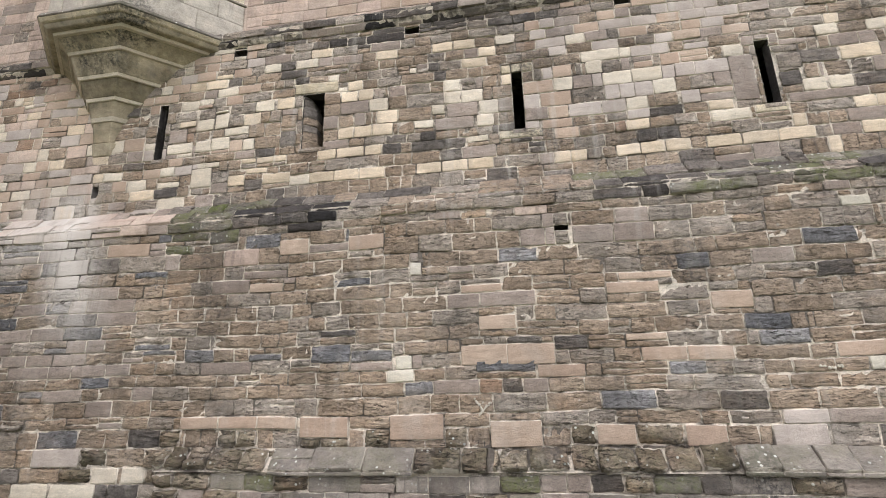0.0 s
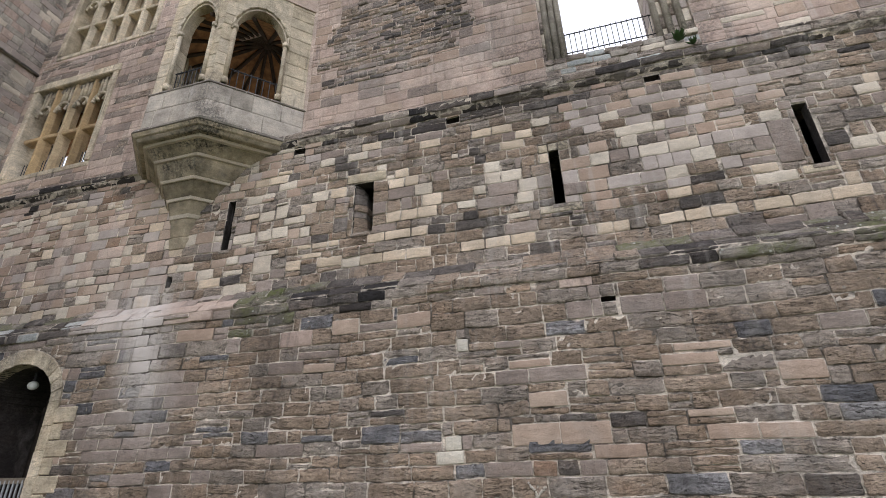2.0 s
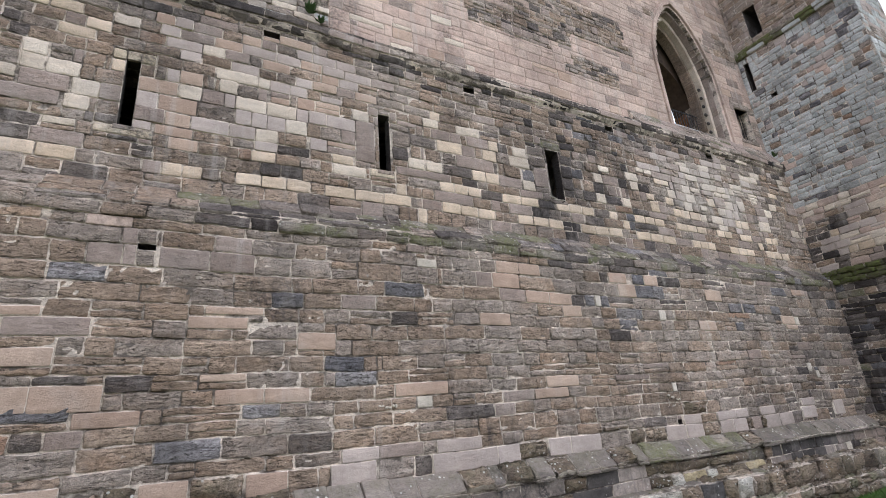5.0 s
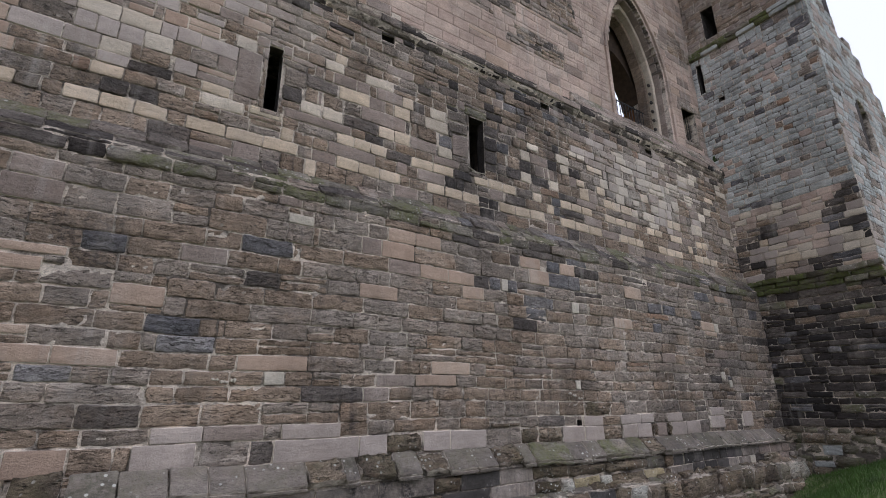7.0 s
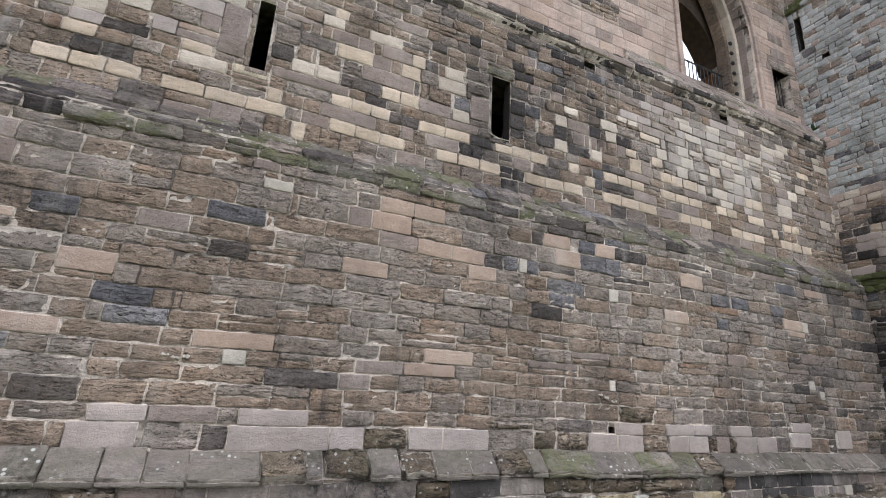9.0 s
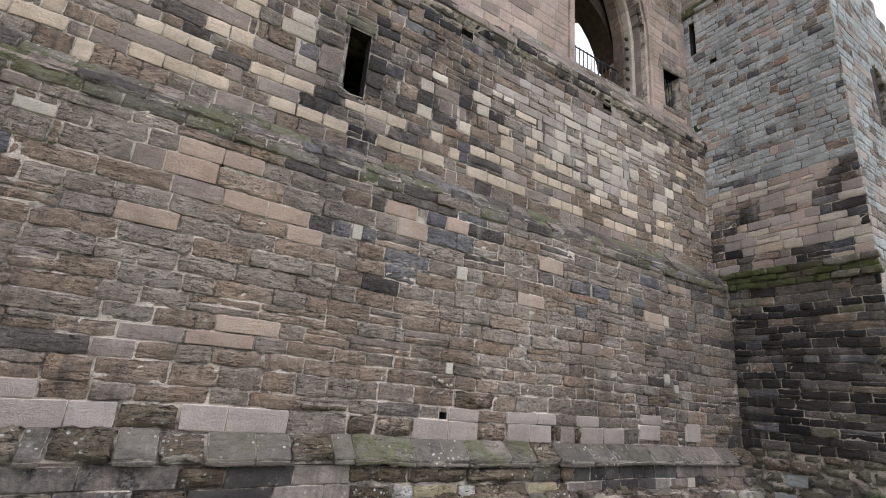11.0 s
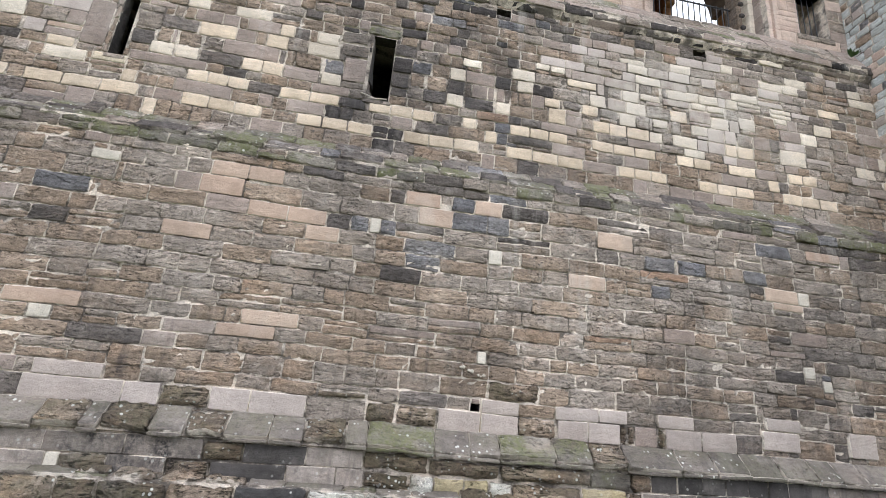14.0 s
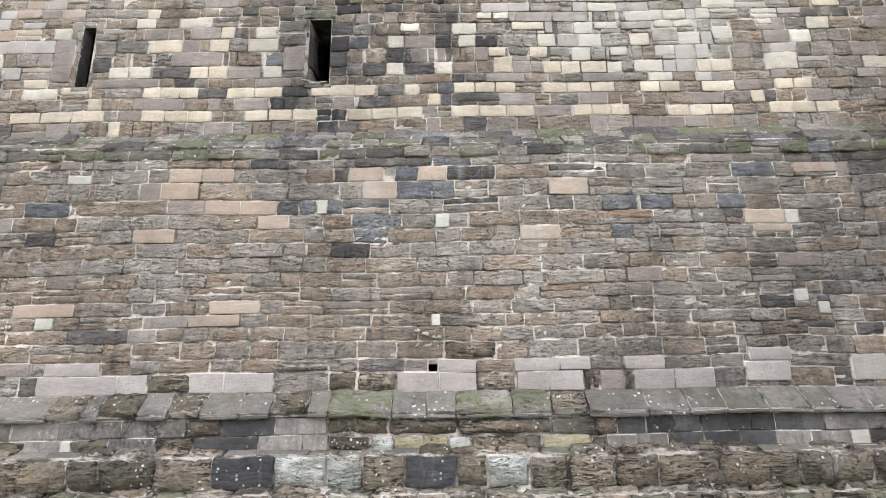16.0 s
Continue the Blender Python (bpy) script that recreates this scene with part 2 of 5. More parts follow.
MAUVE = stone("mauve_sandstone", (0.24, 0.192, 0.164), (0.305, 0.252, 0.22), worn=0.6, soot=0.3, jitter=0.2, blotch=0.4)
BLUSH = stone("new_cut_mauve_block", (0.345, 0.293, 0.26), (0.40, 0.347, 0.314), worn=0.25, soot=0.1, jitter=0.12, blotch=0.3, joint=1.0)
CRUST = stone("white_lichened_stone", (0.36, 0.34, 0.30), (0.52, 0.50, 0.45), worn=1.3, soot=0.85, moss=0.3, jitter=0.4)
SPOTTED = stone("black_spotted_stone", (0.045, 0.045, 0.048), (0.075, 0.07, 0.066), worn=0.8, soot=0.4, lichen=1.0, joint=0.5)
RED = stone("red_sandstone", (0.245, 0.168, 0.12), (0.30, 0.208, 0.15), soot=0.4)
ROSE = stone("rose_ashlar", (0.40, 0.305, 0.255), (0.47, 0.375, 0.315), worn=0.4, soot=0.6, jitter=0.12, blotch=0.4, joint=0.25)
GREEN = stone("algae_grey_stone", (0.385, 0.405, 0.395), (0.475, 0.49, 0.485), worn=0.6, soot=0.6, moss=0.12, jitter=0.2, joint=0.6)
MOSSY = stone("mossy_string_stone", (0.14, 0.125, 0.105), (0.25, 0.226, 0.192), soot=0.7, moss=0.88, lichen=0.7, jitter=0.5, joint=0.5)
LICHEN = stone("lichened_coping_stone", (0.15, 0.132, 0.115), (0.23, 0.20, 0.175), worn=0.6, soot=0.75, moss=0.25, lichen=0.9, joint=0.6)
DRESSED = stone("dressed_cream_stone", (0.455, 0.385, 0.28), (0.55, 0.475, 0.365), worn=0.55, soot=0.85, moss=0.08, jitter=0.25, blotch=0.7)
SLATE = stone("slate_grey_sandstone", (0.128, 0.126, 0.135), (0.225, 0.213, 0.212), worn=1.2, soot=0.6, joint=0.5, jitter=0.4, blotch=0.9)
RUGGED = stone("rugged_eroded_stone", (0.135, 0.104, 0.077), (0.285, 0.228, 0.175), worn=1.5, soot=0.8, moss=0.25, lichen=1.0, jitter=0.6, blotch=0.9, joint=0.8)
CORBEL = stone("stained_corbel_stone", (0.225, 0.187, 0.128), (0.34, 0.288, 0.212), worn=0.4, soot=1.0, moss=0.1, jitter=0.35, blotch=1.3)
MORTAR = stone("lime_mortar", (0.50, 0.435, 0.365), (0.60, 0.53, 0.45), worn=0.6, soot=0.5, jitter=0.1, blotch=0.5, hollow=0.85)
TURF_MOSS = stone("bright_mossy_stone", (0.09, 0.08, 0.06), (0.16, 0.14, 0.11), worn=1.1, soot=0.4, moss=1.0, jitter=0.5, blotch=0.8, joint=0.3)
ASHLAR = stone("stained_mauve_ashlar", (0.215, 0.185, 0.16), (0.275, 0.238, 0.21), worn=0.4, soot=1.0, lichen=0.35, jitter=0.3, blotch=0.9, joint=0.95)
SMOKED = stone("soot_black_ashlar", (0.06, 0.055, 0.052), (0.11, 0.1, 0.094), worn=0.4, soot=0.6, lichen=0.4, jitter=0.4, blotch=0.9, joint=1.0)
PARAPET = stone("grey_parapet_ashlar", (0.36, 0.322, 0.275), (0.425, 0.383, 0.33), worn=0.35, soot=0.7, jitter=0.12, blotch=0.7, joint=0.4)
OCHRE_STONE = stone("yellow_lichened_stone", (0.40, 0.33, 0.2), (0.5, 0.43, 0.29), worn=0.9, soot=0.4, moss=0.3, lichen=0.5)
BOULDER = stone("mossy_footing_boulder", (0.15, 0.135, 0.105), (0.25, 0.225, 0.18), worn=1.2, soot=0.6, moss=0.6, lichen=0.4, jitter=0.5, blotch=0.8)
ASHLAR_BED = stone("rose_ashlar_joint", (0.43, 0.345, 0.29), (0.46, 0.375, 0.32), worn=0.5, soot=0.6, jitter=0.1)
WHITE = stone("new_white_patch_stone", (0.48, 0.44, 0.37), (0.55, 0.505, 0.435), worn=0.35, soot=0.1, jitter=0.15, blotch=0.25, joint=0.5)
# near-black so that the gateway passage reads as shade
TIMBER = plain("gateway_shade_timber", (0.03, 0.021, 0.015), 0.75, 0.0, 0.5, 9)
IRON = plain("black_iron", (0.03, 0.03, 0.032), 0.5, 0.6)
GATE_GREY = plain("weathered_gate_timber", (0.16, 0.13, 0.10), 0.8, 0.0, 0.35, 14)
BAR_GREY = plain("grey_painted_bar", (0.33, 0.34, 0.35), 0.5, 0.2)
GLOBE = plain("white_lamp_glass", (0.8, 0.8, 0.78), 0.3, 0.0, 0.03)
OCHRE = plain("ochre_vault_stone", (0.27, 0.135, 0.055), 0.9, 0.0, 0.45, 5)
RIB = plain("vault_rib_stone", (0.05, 0.032, 0.02), 0.9, 0.0, 0.4, 6)
GOLD = stone("ochre_mullion_stone", (0.38, 0.265, 0.14), (0.46, 0.355, 0.225), worn=0.5, soot=0.5)
SOIL = plain("worn_turf", (0.11, 0.125, 0.05), 0.95, 0.0, 0.5, 3)
BLADE = plain("grass_green", (0.06, 0.13, 0.02), 0.7, 0.0, 0.45, 2)
LEAF = plain("wall_plant_green", (0.05, 0.10, 0.03), 0.7, 0.0, 0.4, 20)

# ---- building helpers ----
KINDS = {"brown": BROWN, "grey": GREY, "dark": DARK, "black": BLACK, "buff": BUFF, "pale": PALE, "pink": PINK, "mauve": MAUVE,
         "red": RED, "rose": ROSE, "green": GREEN, "mossy": MOSSY, "lichen": LICHEN, "dressed": DRESSED, "gold": GOLD, "rugged": RUGGED, "blush": BLUSH, "crust": CRUST, "spotted": SPOTTED, "white": WHITE, "slate": SLATE,
         "ashlar": ASHLAR, "smoked": SMOKED, "parapet": PARAPET, "ochre": OCHRE_STONE, "boulder": BOULDER, "verdant": TURF_MOSS}
ORDER = list(KINDS)
SMOOTH = {"buff": 0.6, "pale": 0.7, "pink": 0.18, "mauve": 0.18, "rose": 0.16, "dressed": 0.3, "lichen": 0.5, "gold": 0.3, "rugged": 3.2, "crust": 2.6, "spotted": 1.2, "blush": 0.12, "white": 0.2, "green": 0.7, "mossy": 1.4, "ashlar": 0.12, "smoked": 0.12, "parapet": 0.1, "ochre": 1.8, "boulder": 3.4, "verdant": 1.8}
rng = np.random.default_rng(7)


class Face:
    """A wall face: place = o + u * U + v * V + d * N."""
    def __init__(self, o, U, V):
        self.o, self.U, self.V = np.array(o, float), np.array(U, float), np.array(V, float)
        self.N = np.cross(self.U, self.V)
        self.N /= np.linalg.norm(self.N)

    def at(self, u, v, d):
        return self.o + np.multiply.outer(u, self.U) + np.multiply.outer(v, self.V) + np.multiply.outer(d, self.N)


def mesh_from(name, verts, quads, slots, slot_index=None, smooth=True, rim=None):
    me = bpy.data.meshes.new(name)
    verts, quads = np.asarray(verts, np.float32), np.asarray(quads, np.int32)
    me.vertices.add(len(verts))
    me.vertices.foreach_set("co", verts.ravel())
    me.loops.add(quads.size)
    me.loops.foreach_set("vertex_index", quads.ravel())
    me.polygons.add(len(quads))
    me.polygons.foreach_set("loop_start", np.arange(0, quads.size, 4, dtype=np.int32))
    if slot_index is not None:
        me.polygons.foreach_set("material_index", np.asarray(slot_index, np.int32))
    me.polygons.foreach_set("use_smooth", np.full(len(quads), smooth))
    for s in slots:
        me.materials.append(s)
    if rim is not None:
        me.attributes.new("rim", "FLOAT", "POINT").data.foreach_set("value", np.asarray(rim, np.float32))
    me.update(calc_edges=True)
    me.validate()
    return me


def part(name, bm, material, parent=None, label="", smooth=False):
    me = bpy.data.meshes.new(name)
    bmesh.ops.recalc_face_normals(bm, faces=bm.faces)
    bm.to_mesh(me)
    bm.free()
    me.materials.append(material)
    if smooth:
        me.polygons.foreach_set("use_smooth", np.full(len(me.polygons), True))
    ob = new(name, me)
    if parent is not None:
        ob.parent = parent
    return tagged(ob, label)


def root(name, at, label, category, group=""):
    ob = new(name)
    ob.location = at
    bpy.context.view_layer.update()
    return tagged(ob, label, category, group)


def local(parent, bm):
    """Shifts world-placed geometry into its parent's space."""
    bmesh.ops.translate(bm, vec=-parent.location, verts=bm.verts)
    return bm


def add_box(bm, x0, x1, y0, y1, z0, z1, bevel=0.0):
    r = bmesh.ops.create_cube(bm, size=1, matrix=Matrix.Translation(((x0 + x1) / 2, (y0 + y1) / 2, (z0 + z1) / 2)) @ Matrix.Diagonal((x1 - x0, y1 - y0, z1 - z0, 1)))
    if bevel:
        es = list({e for v in r["verts"] for e in v.link_edges})
        bmesh.ops.bevel(bm, geom=es, offset=bevel, segments=1, affect="EDGES")
    return bm


def add_prism(bm, face, poly, d0, d1):
    """A block over a polygon of (u, v) on a face, from depth d0 to d1."""
    u, v = np.array(poly, float).T
    a = [bm.verts.new(p) for p in face.at(u, v, np.full(len(u), d0))]
    b = [bm.verts.new(p) for p in face.at(u, v, np.full(len(u), d1))]
    k = len(a)
    bm.faces.new(a[::-1])
    bm.faces.new(b)
    for i in range(k):
        bm.faces.new((a[i], a[(i + 1) % k], b[(i + 1) % k], b[i]))
    return bm


def rod(bm, a, b, r, sides=8):
    a, b = Vector(a), Vector(b)
    q = (b - a).to_track_quat("Z", "Y").to_matrix().to_4x4()
    bmesh.ops.create_cone(bm, cap_ends=True, segments=sides, radius1=r, radius2=r, depth=(b - a).length, matrix=Matrix.Translation((a + b) / 2) @ q)
    return bm


def cut(rects, hole):
    h0, h1, k0, k1 = hole
    out = []
    for r in rects:
        u0, u1, v0, v1 = r
        if u1 <= h0 or u0 >= h1 or v1 <= k0 or v0 >= k1:
            out.append(r)
            continue
        m0, m1 = max(u0, h0), min(u1, h1)
        for p in ((u0, m0, v0, v1), (m1, u1, v0, v1), (m0, m1, v0, k0), (m0, m1, k1, v1)):
            if p[1] - p[0] > 0.06 and p[3] - p[2] > 0.045:
                out.append(p)
    return out


def arch_rise(a, half, spring, top, t):
    """Height of a pointed or round arch at t in -1..1 of its half width."""
    return spring + (top - spring) * (1 - abs(t) ** a) ** (1 / a)


def arch_cells(x0, x1, z0, spring, top, a=1.7, n=14):
    """An arched opening as upright cells (u0, u1, v0, v1)."""
    c, hw = (x0 + x1) / 2, (x1 - x0) / 2
    return [(c + hw * (2 * i / n - 1), c + hw * (2 * (i + 1) / n - 1), z0, arch_rise(a, hw, spring, top, (2 * i + 1) / n - 1)) for i in range(n)]


def wall_mass(name, face, u0, u1, v0, v1, depth, holes, label="", inside=None, bed=None):
    """The solid wall behind its facing stones: mortar-coloured, with its openings cut right through."""
    us = sorted({u0, u1, *(h for o in holes for h in o[:2] if u0 < h < u1)})
    vs = sorted({v0, v1, *(h for o in holes for h in o[2:] if v0 < h < v1)})
    solid = {}
    for i in range(len(us) - 1):
        for j in range(len(vs) - 1):
            cu, cv = (us[i] + us[i + 1]) / 2, (vs[j] + vs[j + 1]) / 2
            solid[i, j] = not any(o[0] < cu < o[1] and o[2] < cv < o[3] for o in holes)
    V, Q, front = [], [], set()

    def quad(*p):
        k = len(V)
        V.extend(p)
        Q.append((k, k + 1, k + 2, k + 3))
    for (i, j), s in solid.items():
        if not s:
            continue
        a, b, c, d = us[i], us[i + 1], vs[j], vs[j + 1]
        front.add(len(V))
        quad((a, c, 0), (b, c, 0), (b, d, 0), (a, d, 0))
        quad((b, c, -depth), (a, c, -depth), (a, d, -depth), (b, d, -depth))
        if not solid.get((i - 1, j)):
            quad((a, c, -depth), (a, c, 0), (a, d, 0), (a, d, -depth))
        if not solid.get((i + 1, j)):
            quad((b, c, 0), (b, c, -depth), (b, d, -depth), (b, d, 0))
        if not solid.get((i, j - 1)):
            quad((a, c, -depth), (b, c, -depth), (b, c, 0), (a, c, 0))
        if not solid.get((i, j + 1)):
            quad((a, d, 0), (b, d, 0), (b, d, -depth), (a, d, -depth))
    p = np.array(V)
    # inside colours the sides of openings, black where their shade is painted
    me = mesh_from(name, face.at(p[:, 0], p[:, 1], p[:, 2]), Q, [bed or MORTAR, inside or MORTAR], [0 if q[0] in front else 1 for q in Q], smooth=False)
    bm = bmesh.new()
    bm.from_mesh(me)
    bmesh.ops.remove_doubles(bm, verts=bm.verts, dist=0.0005)
    bm.to_mesh(me)
    bm.free()
    return tagged(new(name, me), label, "wall", kind="structure")


def stone_block(nu, nv):
    """Grid layout of one stone: front grid with a rounded rim and a skirt into the wall."""
    idx = lambda i, j: i * (nv + 1) + j
    q = [(idx(i, j), idx(i + 1, j), idx(i + 1, j + 1), idx(i, j + 1)) for i in range(nu) for j in range(nv)]
    rim = [(i, 0) for i in range(nu)] + [(nu, j) for j in range(nv)] + [(i, nv) for i in range(nu, 0, -1)] + [(0, j) for j in range(nv, 0, -1)]
    base = (nu + 1) * (nv + 1)
    k = len(rim)
    for s in range(k):
        q.append((base + s, base + (s + 1) % k, idx(*rim[(s + 1) % k]), idx(*rim[s])))
    return np.array(q), rim


def stones_mesh(face, rows):
    """Rows of (u0, u1, v0, v1, proud, kind): vertices, quads and slots of all these stones, and where each one's lie."""
    groups = {}
    for k, r in enumerate(rows):
        nu = int(min(12, max(3, round((r[1] - r[0]) / 0.06))))
        nv = int(min(6, max(3, round((r[3] - r[2]) / 0.05))))
        groups.setdefault((nu, nv), []).append(k)
    V, Q, M, E, spans, base = [], [], [], [], {}, 0
    for (nu, nv), ks in groups.items():
        R = np.array([rows[k][:5] for k in ks], float)
        rough = np.array([SMOOTH.get(rows[k][5], 1.0) for k in ks])[:, None, None]
        n = len(ks)
        joint = rng.uniform(0.003, 0.0105, (n, 1)) * np.where(rough[:, :, 0] > 2, 2.6, np.where(rough[:, :, 0] < 0.17, 0.5, 1.0))
        u0, u1, v0, v1 = R[:, :1] + joint, R[:, 1:2] - joint, R[:, 2:3] + joint * 0.9, R[:, 3:4] - joint * 0.9
        bev = np.minimum(0.017, (v1 - v0) * 0.2)
        def line(a, b, k):
            inner = np.linspace(0, 1, k - 1)
            return np.concatenate([a, a + bev + (b - a - 2 * bev) * inner, b], axis=1)
        U, W = line(u0, u1, nu), line(v0, v1, nv)
        u = np.repeat(U[:, :, None], nv + 1, 2)
        v = np.repeat(W[:, None, :], nu + 1, 1)
        ph = rng.uniform(0, 6.28, (n, 6))[:, :, None, None]
        edge_u = np.zeros((nu + 1, nv + 1)); edge_u[[0, -1], :] = 1
        edge_v = np.zeros((nu + 1, nv + 1)); edge_v[:, [0, -1]] = 1
        wob = 0.006 * np.minimum(rough, 1.3)
        v = v + wob * (np.sin(u * 9 + ph[:, 0]) + 0.6 * np.sin(u * 23 + ph[:, 1])) + edge_v * rng.normal(0, 0.004, u.shape) * np.minimum(rough, 1.5)
        u = u + wob * (np.sin(v * 15 + ph[:, 2]) + 0.5 * np.sin(v * 38 + ph[:, 3])) + edge_u * rng.normal(0, 0.004, u.shape) * np.minimum(rough, 1.5)
        rim_m = np.maximum(edge_u, edge_v)
        corner = edge_u * edge_v
        cu, cv = (u0 + u1)[:, :, None] / 2, (v0 + v1)[:, :, None] / 2
        u = u - corner * np.sign(u - cu) * (0.006 + 0.009 * rough)
        v = v - corner * np.sign(v - cv) * (0.004 + 0.008 * rough)
        d = (R[:, 4] + np.where(R[:, 4] > 0.006, 0.003, 0))[:, None, None] + rough * (0.005 * np.sin(u * 11 + ph[:, 4]) * np.sin(v * 17 + ph[:, 5]) + 0.004 * np.sin(v * 46 + u * 5 + ph[:, 1]) + rng.normal(0, 0.0055, u.shape))
        d = d + (u - cu) * rng.normal(0, 0.012, (n, 1, 1)) * rough + (v - cv) * rng.normal(0, 0.04, (n, 1, 1)) * rough
        d = d - rim_m * (0.004 + 0.006 * rough)
        # boulders swell in the middle
        swell = np.clip(1 - (2 * (u - cu) / (u1 - u0)[:, :, None]) ** 4, 0, 1) * np.clip(1 - (2 * (v - cv) / (v1 - v0)[:, :, None]) ** 2, 0, 1)
        d = d + np.where(rough > 2, 0.055, 0.0) * (swell - 0.6)
        q, rim = stone_block(nu, nv)
        su = np.stack([u[:, i, j] for i, j in rim], 1)
        sv = np.stack([v[:, i, j] for i, j in rim], 1)
        uu = np.concatenate([u.reshape(n, -1), su], 1)
        vv = np.concatenate([v.reshape(n, -1), sv], 1)
        dd = np.concatenate([d.reshape(n, -1), np.full(su.shape, -0.03)], 1)
        vv = vv + 0.016 * np.sin(uu * 0.83 + vv * 0.7) + 0.009 * np.sin(uu * 2.1 - vv * 1.9 + 1.3)
        P = uu.shape[1]
        V.append(face.at(uu.ravel(), vv.ravel(), dd.ravel()))
        Q.append((q[None] + (np.arange(n) * P)[:, None, None] + base).reshape(-1, 4))
        slot = np.array([ORDER.index(rows[k][5]) for k in ks])
        M.append(np.repeat(slot, len(q)))
        E.append(np.tile(np.concatenate([rim_m.ravel(), np.ones(len(rim))]), n))
        for s, k in enumerate(ks):
            spans[k] = (base + s * P, P, q, slot[s])
        base += n * P
    return np.concatenate(V), np.concatenate(Q), np.concatenate(M), np.concatenate(E), spans


def masonry(parent, face, rows, name="masonry", single=None, piece="stone"):
    """Facing stones of a wall: those for which single() holds are pieces of their own, the rest are joined."""
    rows = list(rows)
    keep = [r for r in rows if not (single and single(r))]
    alone = [r for r in rows if single and single(r)]
    for r in alone[300:]:
        keep.append(r)
    if keep:
        v, q, m, e, _ = stones_mesh(face, keep)
        ob = new(name, mesh_from(name, v, q, [KINDS[k] for k in ORDER], m, rim=e))
        ob.parent = parent
        ob.location = -parent.location
        tagged(ob, kind="stuff")
    alone = alone[:300]
    if alone:
        v, q, m, e, spans = stones_mesh(face, alone)
        for k in range(len(alone)):
            s, P, quads, slot = spans[k]
            pts = v[s:s + P]
            mid = pts.mean(0)
            ob = new(piece, mesh_from(piece, pts - mid, quads, [KINDS[ORDER[slot]]], rim=e[s:s + P]))
            ob.location = Vector(mid) - parent.location
            ob.parent = parent


def courses(v0, v1, h, vary=0.25):
    edges = [v0]
    while edges[-1] < v1 - h * 0.7:
        edges.append(edges[-1] + h * rng.uniform(1 - vary, 1 + vary))
    edges[-1] = v1
    return edges


def coursed(u0, u1, edges, lmin, lmax, kind, holes=(), fixed=(), proud=0.022, spread=0.012):
    """Courses of stones between the heights in edges, round the openings and the stones already set."""
    out = []
    blocks = [(f[0] - f[2] / 2, f[0] + f[2] / 2, f[1] - f[3] / 2, f[1] + f[3] / 2) for _, f in fixed]
    for c0, c1 in zip(edges[:-1], edges[1:]):
        near = [b for b in (*blocks, *holes) if b[2] < c1 and b[3] > c0]
        ends = [e for q in near for e in q[:2] if min(q[3], c1) - max(q[2], c0) > 0.4 * (c1 - c0)]
        x = u0 - rng.uniform(0, lmin)
        while x < u1:
            w = lmin + (lmax - lmin) * rng.beta(1.6, 2.2)
            for e in ends:
                if abs(x + w - e) < 0.17 and e - x > 0.16:
                    w = e - x
                    break
            a, b = max(x, u0), min(x + w, u1)
            x += w
            if b - a < 0.08:
                continue
            rects = [(a, b, c0, c1)]
            # now and then two thin stones in one course
            if rng.random() < 0.10 and c1 - c0 > 0.19:
                m = c0 + (c1 - c0) * rng.uniform(0.4, 0.6)
                rects = [(a, b, c0, m), (a, b, m, c1)]
            for h in near:
                rects = cut(rects, h)
            for r in rects:
                k = kind((r[0] + r[1]) / 2, (r[2] + r[3]) / 2)
                out.append((*r, max(0.008, proud + rng.normal(0, spread)) + (0.045 if k in ("rugged", "crust") else 0), k))
    return out


def snapped(fixed, edges):
    """Set stones whose top or bottom lies close to a course line are brought on to it."""
    out = []
    for k, (x, z, w, h) in fixed:
        lo, hi = (min(edges, key=lambda e: abs(e - q)) if min(abs(e - q) for e in edges) < 0.075 else q for q in (z - h / 2, z + h / 2))
        if hi - lo < 0.1:
            lo, hi = z - h / 2, z + h / 2
        out.append((k, (x, (lo + hi) / 2, w, hi - lo)))
    return out


def set_stones(fixed, proud, holes=()):
    out = []
    for k, (x, z, w, h) in fixed:
        rects = [(x - w / 2, x + w / 2, z - h / 2, z + h / 2)]
        for o in holes:
            rects = cut(rects, o)
        out.extend((*r, proud, k) for r in rects)
    return out


def pick(weights):
    names, p = zip(*weights)
    p = np.array(p, float)
    return names[int(np.searchsorted(np.cumsum(p / p.sum()), rng.random()))]


def drift(x, z, s, seed=0.0):
    return noise.noise(Vector((x * s + seed, z * s * 1.6, seed * 3.1)))

# ---- the setting ----
X_WEST, X_EAST = -17.2, 19.95
Y_LOW, Y_BAND, Y_TOP = 7.7, 8.08, 8.38
LOW, BAND, TOP = (Face((0, y, 0), (1, 0, 0), (0, 0, 1)) for y in (Y_LOW, Y_BAND, Y_TOP))
TOWER = Face((X_EAST, 0, 0), (0, -1, 0), (0, 0, 1))
TOWER_FRONT = Face((0, 4.47, 0), (1, 0, 0), (0, 0, 1))
WEST = Face((X_WEST, 0, 0), (0, 1, 0), (0, 0, 1))
DOOR = arch_cells(-13.25, -10.95, 0.45, 3.35, 4.25, 2.0, 40)
SLITS = [(-7.6, -7.4, 6.6, 7.9), (-4.26, -3.80, 6.5, 7.74), (0.02, 0.22, 6.45, 7.7), (4.39, 4.63, 6.45, 7.74), (8.76, 9.17, 6.45, 7.83)]
PUTLOGS = [(x, x + 0.3, 8.9, 9.07) for x in (-5.95, -2.1, 2.1, 6.55, 11.1, 15.5)]
WEEP = [(0.55, 0.78, 4.3, 4.39), (7.0, 7.2, 4.36, 4.45), (11.02, 11.16, 1.22, 1.33)]
DRAIN = [(-8.98, -8.82, 5.85, 6.12)]
